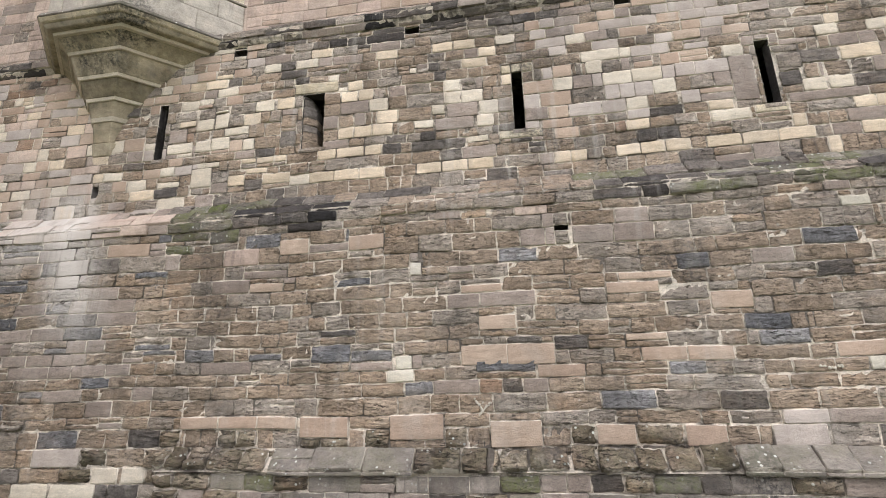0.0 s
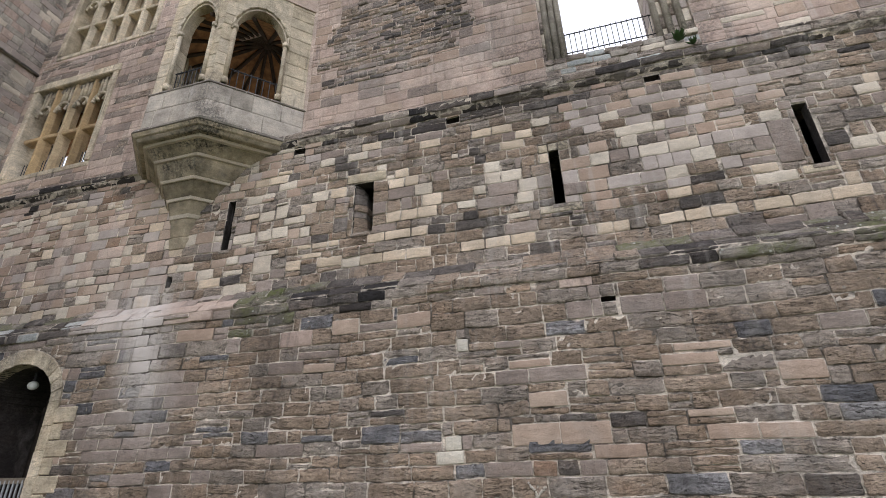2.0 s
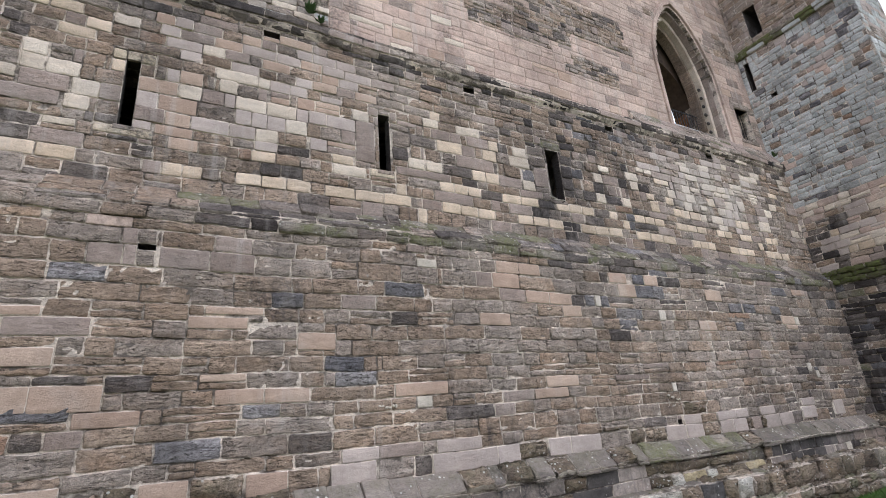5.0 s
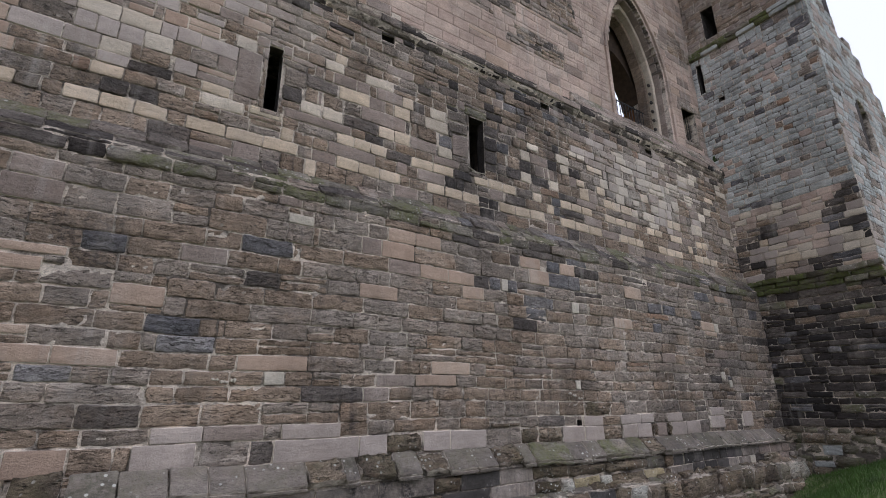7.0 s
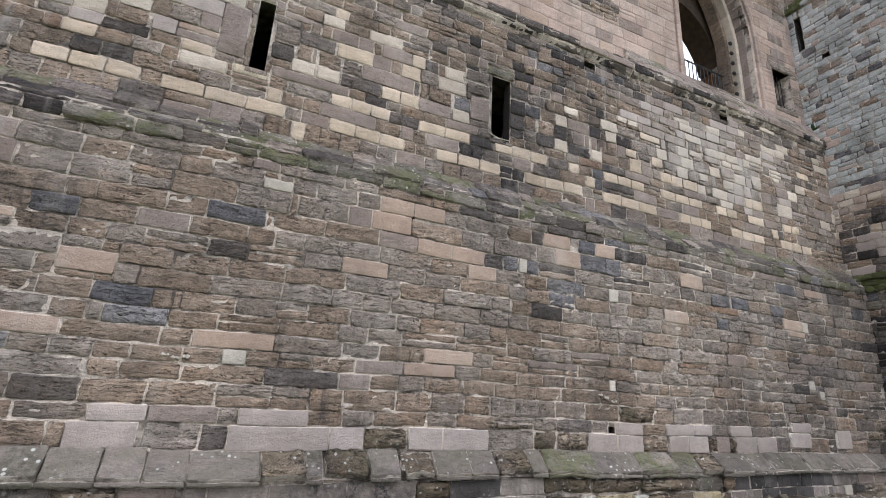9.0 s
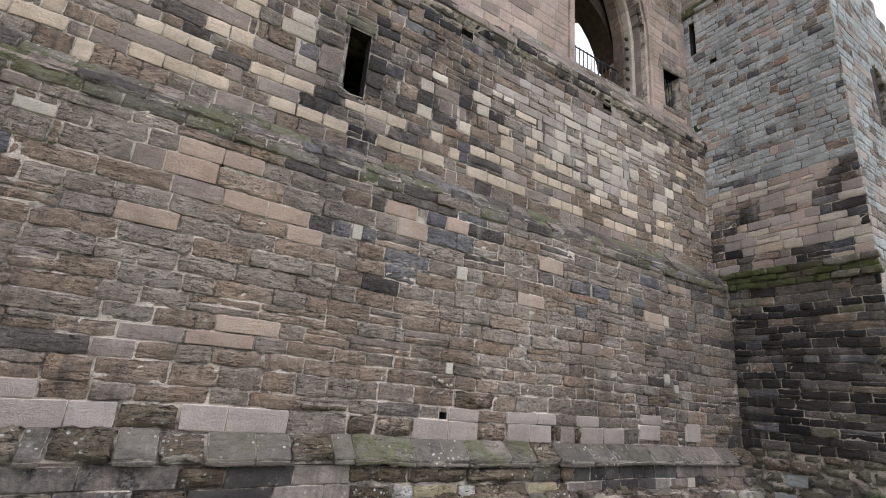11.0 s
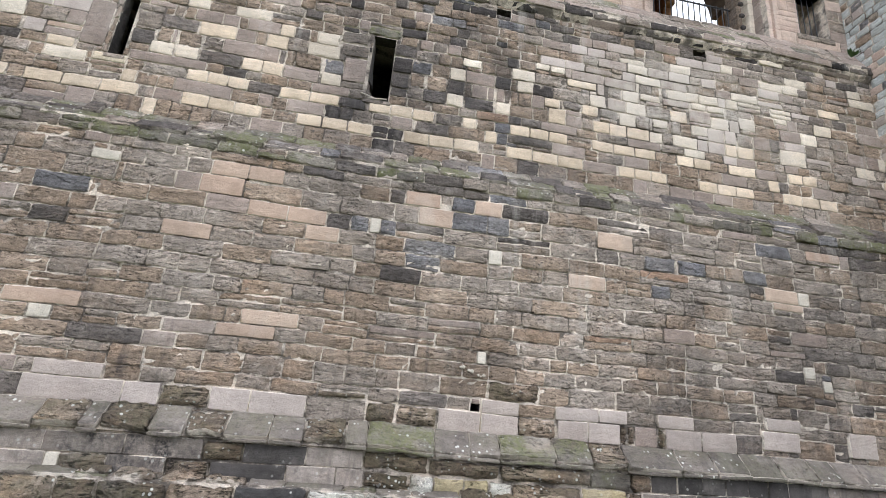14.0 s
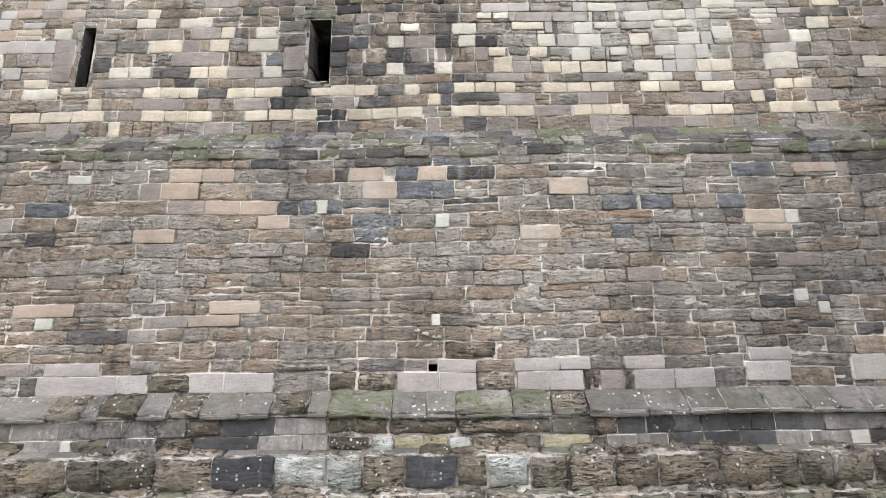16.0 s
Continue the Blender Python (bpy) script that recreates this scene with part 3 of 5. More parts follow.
GOTHIC = arch_cells(14.8, 17.8, 9.9, 12.6, 15.6, 1.55, 36)
SMALL_OPENING = (18.65, 19.5, 10.5, 11.85)
TRACERY = [(-16.7, -13.45, 10.5, 14.1), (-16.3, -12.4, 15.6, 19.0)]
ORIEL_BACK = (-10.3, -6.5, 10.6, 15.3)


def step(a, b, t):
    t = min(1.0, max(0.0, (t - a) / (b - a)))
    return t * t * (3 - 2 * t)


def kind_low(x, z):
    n, m = drift(x, z, 0.45), drift(x, z, 1.1, 5.3)
    dark = 0.02 + 0.4 * max(0, n) + 0.18 * max(0, m)
    east = step(1, 8, x)
    w = [("brown", 0.85 - 0.35 * east), ("grey", 0.25 + 0.35 * east), ("dark", dark * 0.4), ("slate", dark * 0.4), ("mauve", 0.06), ("red", 0.012)]
    if z > 4.2:
        w += [("grey", 0.5), ("mauve", 0.2), ("rose", 0.06), ("slate", 0.06)]
    if x > 7.5 and z > 3.9:
        w += [("dark", 0.3), ("slate", 0.15)]
    if -1.5 < x < 5 and z > 3.0:
        w += [("mauve", 0.15), ("brown", 0.4)]
    if x > 15.5:
        w += [("dark", 0.35), ("grey", 0.4)]
    if -10.6 < x < -7.8 and 2.5 < z < 4.6:
        w += [("slate", 0.5), ("mauve", 0.3)]
    if x < -6.3 and z > 1.5:
        w += [("pink", 0.1), ("mauve", 0.45), ("slate", 0.1)]
    if z < 1.3:
        w += [("rugged", 0.7), ("dark", 0.2)]
    elif z < 1.75 and x > 3:
        w += [("rugged", 0.12)]
    return pick(w)


def kind_band(x, z):
    n = drift(x, z, 0.5, 2.2)
    w = [("brown", 0.6), ("grey", 0.34), ("mauve", 0.14), ("pale", 0.02), ("dark", 0.04 + 0.5 * max(0, n)), ("buff", 0.015), ("red", 0.015)]
    if 7.6 < x < 12.3:
        w += [("dark", 0.3), ("black", 0.04), ("brown", 0.4), ("slate", 0.12)]
        if 9.1 < x < 9.6:
            w += [("black", 1.2), ("dark", 1.6)]
    elif x > 12.3 and z > 6.5:
        w += [("pale", 0.25 * step(12.3, 15, x)), ("blush", 0.3), ("mauve", 0.2), ("grey", 0.4)]
    if 0.3 < x < 4.2 and z > 6.3:
        w += [("blush", 0.7), ("pale", 0.12), ("pink", 0.25), ("mauve", 0.25)]
    if -9 < x < -5.3 and z > 6:
        w += [("pale", 0.5), ("pink", 0.25), ("blush", 0.3), ("buff", 0.1)]
    if -5.5 < x < 0 and z < 7.2:
        w += [("brown", 0.6), ("dark", 0.2)]
    if x < -9:
        w = [("rose", 0.6), ("pink", 0.5), ("buff", 0.25), ("red", 0.07), ("pale", 0.45), ("blush", 0.3), ("grey", 0.15), ("brown", 0.15)]
    if z > 8.72:
        w += [("dark", 1.0 if -6.5 < x < 0 or x > 6 else 0.35), ("black", 0.3), ("grey", 0.3)]
    return pick(w)


def kind_top(x, z):
    n = drift(x, z, 0.28, 9.0)
    w = [("rose", 0.85), ("pink", 0.12), ("mauve", 0.06)]
    if n > 0.28:
        w = [("grey", 0.3), ("mauve", 0.4), ("brown", 0.2), ("rose", 0.6)]
    if x < -10:
        w = [("rose", 0.7), ("grey", 0.25), ("pink", 0.15), ("mauve", 0.2)]
    return pick(w)


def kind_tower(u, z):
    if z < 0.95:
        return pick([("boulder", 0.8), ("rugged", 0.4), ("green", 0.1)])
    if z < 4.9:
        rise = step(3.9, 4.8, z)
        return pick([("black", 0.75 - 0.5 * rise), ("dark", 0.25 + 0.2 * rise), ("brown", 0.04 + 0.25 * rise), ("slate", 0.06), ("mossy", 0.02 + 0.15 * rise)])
    if z < 7.75:
        n = drift(u, z, 0.9, 3.0)
        if n > 0.28:
            return pick([("dark", 0.6), ("black", 0.3), ("brown", 0.3), ("slate", 0.2)])
        return pick([("buff", 0.12), ("pale", 0.45), ("blush", 0.35), ("rose", 0.3), ("brown", 0.12), ("mauve", 0.12)])
    if drift(u, z, 0.5, 7.0) > 0.25:
        return pick([("blush", 0.5), ("green", 0.5), ("rose", 0.3), ("grey", 0.2)])
    return pick([("green", 1.3), ("grey", 0.15), ("slate", 0.16), ("brown", 0.04), ("blush", 0.06), ("red", 0.01)])


def kind_string(x, z):
    if x < -10.8:
        return pick([("dark", 0.5), ("green", 0.3), ("mossy", 0.2), ("grey", 0.3)])
    if x < -6.75:
        return pick([("rose", 0.4), ("mauve", 0.4), ("blush", 0.3), ("pink", 0.2)])
    if x < -5.5:
        return pick([("verdant", 0.4), ("mossy", 0.5), ("dark", 0.4)])
    if x < -3.3:
        return pick([("black", 0.7), ("dark", 0.5), ("mossy", 0.2)])
    if x < 1.2:
        return pick([("brown", 0.6), ("grey", 0.4), ("dark", 0.15), ("mauve", 0.1)])
    if x < 4.3:
        return pick([("dark", 0.5), ("black", 0.45), ("mossy", 0.3), ("grey", 0.05)])
    return pick([("mossy", 0.75), ("grey", 0.2), ("dark", 0.3), ("slate", 0.1)])


BUFF_BAND_A = [(-5.62, 5.95, 0.38, 0.24), (-5.38, 6.37, 0.33, 0.14), (-5.01, 6.36, 0.37, 0.17), (-4.75, 5.92, 0.59, 0.22), (-4.68, 6.36, 0.25, 0.18), (-4.64, 7.6, 0.4, 0.22), (-3.79, 5.89, 0.52, 0.22), (-3.7, 6.35, 0.39, 0.18), (-3.32, 6.78, 0.32, 0.24), (-3.28, 5.89, 0.52, 0.22), (-3.26, 7.61, 0.36, 0.2), (-3.21, 6.33, 0.57, 0.2), (-3.14, 7.81, 0.32, 0.19), (-2.96, 6.76, 0.37, 0.27), (-2.91, 7.61, 0.31, 0.21), (-2.76, 5.89, 0.52, 0.22), (-2.74, 6.33, 0.36, 0.23), (-2.56, 6.77, 0.43, 0.26), (-2.48, 8.48, 0.46, 0.21), (-2.46, 7.03, 0.44, 0.24), (-1.64, 5.88, 0.49, 0.23), (-1.32, 8.45, 0.44, 0.23), (-1.14, 5.88, 0.49, 0.23)]
BUFF_BAND_B = [(-0.88, 8.45, 0.44, 0.23), (-0.65, 5.88, 0.48, 0.21), (0.84, 5.84, 0.29, 0.17), (1.13, 5.84, 0.29, 0.17), (1.99, 5.84, 0.42, 0.26), (2.21, 6.29, 0.41, 0.19), (2.41, 5.84, 0.42, 0.26), (2.83, 5.84, 0.42, 0.26), (3.58, 5.83, 0.58, 0.24), (4.16, 5.83, 0.58, 0.24), (4.74, 5.83, 0.58, 0.24), (4.83, 6.08, 0.22, 0.22), (5.13, 7.01, 0.68, 0.24), (5.27, 5.58, 0.2, 0.28), (5.88, 6.29, 0.34, 0.17), (5.95, 5.83, 0.44, 0.23), (6.02, 7.31, 0.63, 0.31), (6.22, 6.29, 0.34, 0.17), (6.38, 5.83, 0.44, 0.23), (6.56, 6.29, 0.34, 0.17), (6.72, 6.73, 0.36, 0.26), (6.82, 5.83, 0.44, 0.23), (7.06, 7.32, 0.38, 0.28)]
BUFF_BAND_C = [(7.07, 6.73, 0.36, 0.26), (7.19, 7.59, 0.26, 0.24), (7.54, 6.3, 0.52, 0.19), (7.86, 5.84, 0.44, 0.22), (8.05, 6.3, 0.52, 0.19), (8.3, 5.84, 0.44, 0.22), (8.75, 5.84, 0.44, 0.22), (9.04, 6.31, 0.4, 0.2), (9.44, 6.31, 0.4, 0.2), (9.76, 5.86, 0.46, 0.23), (9.85, 6.31, 0.4, 0.2), (10.22, 5.86, 0.46, 0.23), (10.69, 5.86, 0.46, 0.23), (10.72, 6.32, 0.27, 0.2), (11.14, 6.09, 0.23, 0.23), (11.7, 6.33, 0.38, 0.21), (11.71, 5.87, 0.5, 0.19), (12.08, 6.33, 0.38, 0.21), (12.21, 5.87, 0.5, 0.19), (12.32, 7.07, 0.32, 0.24), (12.43, 6.79, 0.36, 0.3), (12.46, 6.33, 0.38, 0.21), (12.71, 5.87, 0.5, 0.19)]
BUFF_BAND_D = [(12.94, 7.63, 0.63, 0.21), (13.11, 7.07, 0.34, 0.27), (13.35, 6.78, 0.35, 0.3), (13.37, 6.32, 0.45, 0.21), (13.7, 6.77, 0.36, 0.3), (13.82, 6.32, 0.45, 0.21), (13.86, 5.87, 0.34, 0.21), (14.13, 6.78, 0.49, 0.27), (14.2, 5.87, 0.34, 0.21), (14.26, 6.32, 0.45, 0.21), (14.54, 5.87, 0.34, 0.21), (15.04, 7.35, 0.38, 0.28), (15.13, 6.31, 0.37, 0.21), (15.5, 6.31, 0.37, 0.21), (15.6, 5.88, 0.41, 0.22), (16.01, 5.88, 0.41, 0.22), (16.18, 6.77, 0.26, 0.26), (16.39, 6.34, 0.62, 0.21), (16.41, 5.88, 0.41, 0.22), (16.51, 6.79, 0.39, 0.27), (17.09, 6.12, 0.25, 0.23), (17.49, 5.88, 0.42, 0.24), (17.62, 6.37, 0.34, 0.21)]
BUFF_BAND_E = [(17.91, 5.88, 0.42, 0.24), (17.96, 6.37, 0.34, 0.21), (18.33, 5.88, 0.42, 0.24)]
PALE_BAND_A = [(-7.0, 6.82, 0.6, 0.23), (-6.46, 7.37, 0.42, 0.29), (-6.45, 6.81, 0.36, 0.27), (-6.42, 6.08, 0.47, 0.43), (-6.28, 6.38, 0.5, 0.19), (-6.07, 7.37, 0.33, 0.32), (-6.06, 6.82, 0.41, 0.28), (-5.71, 7.07, 0.55, 0.21), (-5.11, 7.61, 0.43, 0.2), (-5.0, 8.51, 0.39, 0.21), (-4.22, 8.49, 0.49, 0.22), (-2.64, 7.32, 0.4, 0.3), (-1.93, 7.97, 0.15, 0.19), (-1.72, 6.8, 0.39, 0.23), (-1.43, 7.07, 0.27, 0.23), (-1.14, 7.32, 0.31, 0.28), (-0.76, 7.33, 0.43, 0.3), (-0.69, 6.36, 0.42, 0.17), (-0.53, 6.76, 0.33, 0.26), (-0.45, 7.04, 0.36, 0.25), (-0.21, 6.34, 0.48, 0.19), (-0.06, 8.49, 0.38, 0.25), (0.98, 7.3, 0.36, 0.3)]
PALE_BAND_B = [(1.57, 7.6, 0.3, 0.18), (1.7, 7.78, 0.71, 0.17), (1.96, 7.32, 0.53, 0.28), (2.49, 7.32, 0.53, 0.28), (2.76, 7.0, 0.39, 0.27), (3.77, 6.28, 0.65, 0.17), (4.01, 7.55, 0.35, 0.25), (5.2, 6.73, 0.39, 0.28), (5.59, 7.82, 0.38, 0.22), (5.61, 6.72, 0.39, 0.27), (7.89, 7.33, 0.59, 0.29), (7.93, 7.6, 0.38, 0.22), (8.1, 6.75, 0.37, 0.3), (9.57, 6.74, 0.45, 0.29), (9.65, 7.62, 0.43, 0.17), (10.4, 6.74, 0.33, 0.3), (10.42, 7.35, 0.32, 0.29), (10.68, 7.62, 0.37, 0.2), (11.34, 6.74, 0.28, 0.21), (11.72, 7.63, 0.47, 0.25), (11.76, 7.35, 0.32, 0.29), (12.11, 7.88, 0.29, 0.18), (12.43, 7.87, 0.3, 0.18)]
PALE_BAND_C = [(13.28, 7.35, 0.35, 0.29), (13.91, 7.06, 0.37, 0.29), (13.99, 7.64, 0.38, 0.25), (14.1, 7.35, 0.43, 0.28), (14.42, 7.65, 0.45, 0.21), (14.62, 7.08, 0.34, 0.25), (15.15, 6.79, 0.56, 0.26), (15.17, 7.86, 0.73, 0.21), (15.49, 7.07, 0.37, 0.27), (15.51, 7.66, 0.33, 0.22), (15.91, 7.65, 0.4, 0.22), (16.3, 7.89, 0.29, 0.23), (16.62, 7.4, 0.37, 0.28), (17.45, 7.66, 0.3, 0.19), (17.64, 6.81, 0.63, 0.29)]
MAUVE_BAND_A = [(-7.07, 7.11, 0.42, 0.31), (-4.94, 6.8, 0.63, 0.3), (-3.15, 7.35, 0.59, 0.29), (-1.12, 6.78, 0.76, 0.3), (-0.96, 7.05, 0.61, 0.23), (-0.67, 6.12, 0.64, 0.25), (4.21, 5.56, 0.42, 0.28), (5.36, 6.5, 1.25, 0.21), (5.82, 7.59, 0.47, 0.25), (6.03, 6.06, 0.93, 0.22), (6.65, 7.04, 0.97, 0.28), (6.77, 7.6, 0.57, 0.25), (7.18, 5.57, 0.53, 0.26), (7.57, 6.76, 0.63, 0.3), (7.76, 6.09, 0.65, 0.24), (8.13, 6.5, 0.66, 0.2), (8.5, 6.74, 0.43, 0.3), (9.47, 6.08, 0.4, 0.23), (12.47, 6.54, 0.74, 0.21), (12.68, 6.1, 0.66, 0.23), (13.06, 7.87, 0.7, 0.2), (13.31, 5.87, 0.69, 0.22), (13.68, 7.37, 0.41, 0.29)]
MAUVE_BAND_B = [(13.76, 7.87, 0.69, 0.21), (14.07, 6.11, 0.52, 0.25), (14.25, 6.54, 0.71, 0.2), (15.0, 7.62, 0.6, 0.19), (15.53, 7.38, 0.5, 0.28), (15.91, 5.61, 0.41, 0.26), (16.2, 6.11, 0.56, 0.24)]
DARK_BAND = [(4.86, 7.31, 0.4, 0.31), (5.38, 7.3, 0.61, 0.29), (6.18, 6.73, 0.7, 0.29), (8.48, 6.09, 0.22, 0.21), (8.55, 6.3, 0.47, 0.16), (10.01, 6.74, 0.43, 0.31), (10.03, 6.11, 0.61, 0.2), (10.33, 6.31, 0.49, 0.21), (10.87, 6.74, 0.57, 0.32), (11.32, 7.35, 0.32, 0.27), (11.91, 6.11, 0.89, 0.18), (11.91, 6.52, 0.39, 0.2), (12.73, 7.08, 0.35, 0.22), (13.51, 7.05, 0.37, 0.19)]
PINK_LOW_A = [(-5.6, 1.3, 0.7, 0.28), (-4.89, 1.3, 0.7, 0.28), (-4.57, 3.61, 0.65, 0.2), (-4.19, 1.3, 0.7, 0.28), (-4.08, 4.34, 0.57, 0.29), (-3.37, 1.25, 0.83, 0.3), (-2.72, 4.32, 0.65, 0.28), (-1.83, 1.19, 0.88, 0.31), (-0.72, 2.32, 0.75, 0.25), (-0.72, 3.34, 0.69, 0.21), (-0.48, 2.79, 0.61, 0.24), (-0.28, 1.15, 0.79, 0.31), (0.02, 2.32, 0.75, 0.25), (0.47, 2.09, 0.73, 0.19), (1.18, 1.11, 0.57, 0.33), (1.67, 3.29, 0.81, 0.19), (1.78, 2.53, 0.62, 0.19), (1.88, 3.5, 0.81, 0.18), (2.01, 2.27, 0.66, 0.23), (2.42, 1.08, 0.56, 0.33), (2.67, 2.27, 0.66, 0.23), (3.09, 3.02, 0.6, 0.27), (4.86, 2.25, 0.99, 0.23)]
PINK_LOW_B = [(6.48, 3.44, 0.71, 0.2), (6.83, 4.2, 0.65, 0.25), (6.9, 4.46, 0.56, 0.22), (7.45, 4.46, 0.56, 0.22), (7.58, 3.92, 0.61, 0.27), (7.61, 2.03, 0.84, 0.2), (7.92, 2.25, 0.82, 0.24), (8.18, 3.92, 0.61, 0.27), (8.45, 3.66, 0.52, 0.22), (9.98, 4.47, 0.6, 0.22), (10.22, 4.22, 0.58, 0.25), (11.1, 4.47, 0.48, 0.22), (12.87, 3.46, 0.67, 0.19), (13.39, 4.22, 0.68, 0.27), (16.59, 3.73, 0.67, 0.24), (16.7, 3.5, 0.61, 0.19), (17.57, 4.53, 0.74, 0.19)]
PALE_LOW = [(-2.1, 1.99, 0.45, 0.13), (-2.04, 2.19, 0.28, 0.24), (-1.83, 3.77, 0.21, 0.23), (4.89, 2.04, 0.3, 0.18), (5.09, 4.41, 0.41, 0.21), (9.25, 3.93, 0.18, 0.26), (11.14, 2.05, 0.15, 0.19), (11.26, 3.68, 0.23, 0.25), (16.97, 2.33, 0.22, 0.2), (17.04, 3.73, 0.23, 0.23), (17.3, 2.13, 0.19, 0.2)]
MAUVE_LOW = [(3.65, 1.05, 0.7, 0.34), (3.76, 1.33, 0.59, 0.19), (5.48, 1.34, 0.86, 0.21), (5.59, 1.07, 1.25, 0.28), (6.45, 1.06, 0.47, 0.28), (7.6, 1.08, 0.53, 0.3), (8.25, 1.07, 0.76, 0.3), (10.85, 1.06, 0.63, 0.3), (11.47, 1.06, 0.57, 0.29), (11.47, 1.31, 0.58, 0.2), (12.63, 1.08, 0.49, 0.29), (12.7, 1.34, 0.7, 0.2), (13.14, 1.08, 0.53, 0.31), (13.29, 1.35, 0.48, 0.2), (14.36, 1.37, 0.62, 0.2), (14.48, 1.12, 0.62, 0.3), (15.1, 1.13, 0.61, 0.3), (16.24, 1.15, 0.67, 0.3), (16.31, 1.41, 0.64, 0.2), (17.8, 1.19, 0.52, 0.33)]
DARK_LOW = [(-5.76, 2.45, 0.57, 0.19), (-4.5, 2.38, 0.61, 0.15), (-3.31, 2.38, 0.7, 0.23), (-2.59, 2.36, 0.72, 0.19), (-0.39, 2.11, 0.94, 0.18), (2.31, 2.04, 0.53, 0.18), (2.63, 3.71, 0.48, 0.21), (3.53, 2.7, 0.64, 0.22), (3.72, 2.47, 0.7, 0.16), (9.01, 3.93, 0.29, 0.23), (10.79, 4.23, 0.62, 0.23), (14.23, 3.96, 0.58, 0.24), (14.84, 3.96, 0.54, 0.23), (16.09, 3.96, 0.47, 0.23)]
PALE_TOP = [(-0.68, 10.61, 0.64, 0.17), (4.32, 10.39, 0.83, 0.15), (5.16, 9.9, 0.59, 0.25), (5.18, 10.55, 0.49, 0.12), (6.29, 11.16, 0.6, 0.23), (6.61, 10.57, 0.57, 0.17), (7.02, 9.87, 0.26, 0.28)]
SPECIAL = {
    "low": [("pink", PINK_LOW_A), ("pink", PINK_LOW_B), ("pale", PALE_LOW), ("mauve", MAUVE_LOW), ("dark", DARK_LOW)],
    "band": [("buff", BUFF_BAND_A), ("buff", BUFF_BAND_B), ("buff", BUFF_BAND_C), ("buff", BUFF_BAND_D), ("buff", BUFF_BAND_E), ("pale", PALE_BAND_A), ("pale", PALE_BAND_B), ("pale", PALE_BAND_C), ("mauve", MAUVE_BAND_A), ("mauve", MAUVE_BAND_B), ("dark", DARK_BAND)],
    "top": [("pale", PALE_TOP)],
}

# ground: one sheet, with a shallow dip along the foot of the wall
def ground_height(x, y):
    bank = 0.2 - 0.04 * max(-8, min(x, 11)) + 0.65 * step(13, 20, x)
    foot = -0.05 - 0.85 * step(-4, 8, x) + 0.55 * step(17, 20, x) + 0.5 * step(-9.5, -11.5, x)
    h = bank + (foot - bank) * step(4.3, 7.5, y)
    return h * step(90, 40, math.hypot(x, y)) + 0.03 * noise.noise(Vector((x * 0.9, y * 0.9, 0)))


gx = [-1500, -400, -120, -60] + [-40 + 0.8 * i for i in range(101)] + [60, 120, 400, 1500]
gy = [-1500, -400, -120, -60] + [-30 + 0.8 * i for i in range(51)] + [12, 14, 40, 120, 400, 1500]
gv = [(x, y, ground_height(x, y)) for x in gx for y in gy]
gq = [(i * len(gy) + j, (i + 1) * len(gy) + j, (i + 1) * len(gy) + j + 1, i * len(gy) + j + 1) for i in range(len(gx) - 1) for j in range(len(gy) - 1)]
tagged(new("ground", mesh_from("ground", gv, gq, [SOIL])), "grass-covered earth sloping to the foot of the wall", "ground", kind="structure")

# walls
# BLACK sides paint the shade in the openings, with soot in the slits
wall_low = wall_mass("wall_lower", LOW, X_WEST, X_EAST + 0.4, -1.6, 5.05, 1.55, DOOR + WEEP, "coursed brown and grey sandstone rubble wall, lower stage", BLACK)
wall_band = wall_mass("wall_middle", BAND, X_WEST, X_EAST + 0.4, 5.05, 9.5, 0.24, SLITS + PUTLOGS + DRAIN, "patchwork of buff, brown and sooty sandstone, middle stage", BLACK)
inner_face = Face((0, Y_BAND + 0.245, 0), (1, 0, 0), (0, 0, 1))
wall_mass("wall_middle_inner", inner_face, X_WEST, X_EAST + 0.4, 5.05, 9.5, 0.92, [(a - 0.5, b + 0.5, c - 0.5, d + 0.25) for a, b, c, d in SLITS], "inner splays behind the arrow slits")
top_holes = [(0.21, 3.44, 10.32, 17.0), *GOTHIC, SMALL_OPENING, *((a - 0.1, b + 0.1, c - 0.08, d + 0.1) for a, b, c, d in TRACERY), ORIEL_BACK]
wall_top = wall_mass("wall_upper", TOP, X_WEST, X_EAST + 0.4, 9.5, 21, 1.3, top_holes, "rose ashlar wall with tall windows, upper stage", None, ASHLAR_BED)
tower_holes = [(-8.2, -8.02, 12.75, 14.0), (-7.65, -7.2, 14.85, 16.2), (-7.62, -7.42, 12.1, 12.25)]
# black sides stand in for the deep shade of the tower openings
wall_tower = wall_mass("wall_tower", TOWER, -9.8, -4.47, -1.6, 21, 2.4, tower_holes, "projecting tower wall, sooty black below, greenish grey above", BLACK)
ruin = [(20 + 0.6 * i, 20.6 + 0.6 * i, 17.9 - 1.05 * i + 0.2 * (i % 3) if i < 5 else 14.3 - 0.62 * (i - 5) - 0.15 * (i % 2), 30) for i in range(12)]
front_holes = arch_cells(22.0, 23.1, 9.3, 10.7, 11.3, 2.0, 6)
wall_front = wall_mass("wall_tower_front", TOWER_FRONT, 22.5, 27, -1.6, 21, 1.2, ruin + front_holes, "ruined outer face of the tower with a broken top")
wall_west = wall_mass("wall_west", WEST, -12, 9.8, -1.6, 21, 1.2, [], "weathered ashlar return wall with a moulded string")

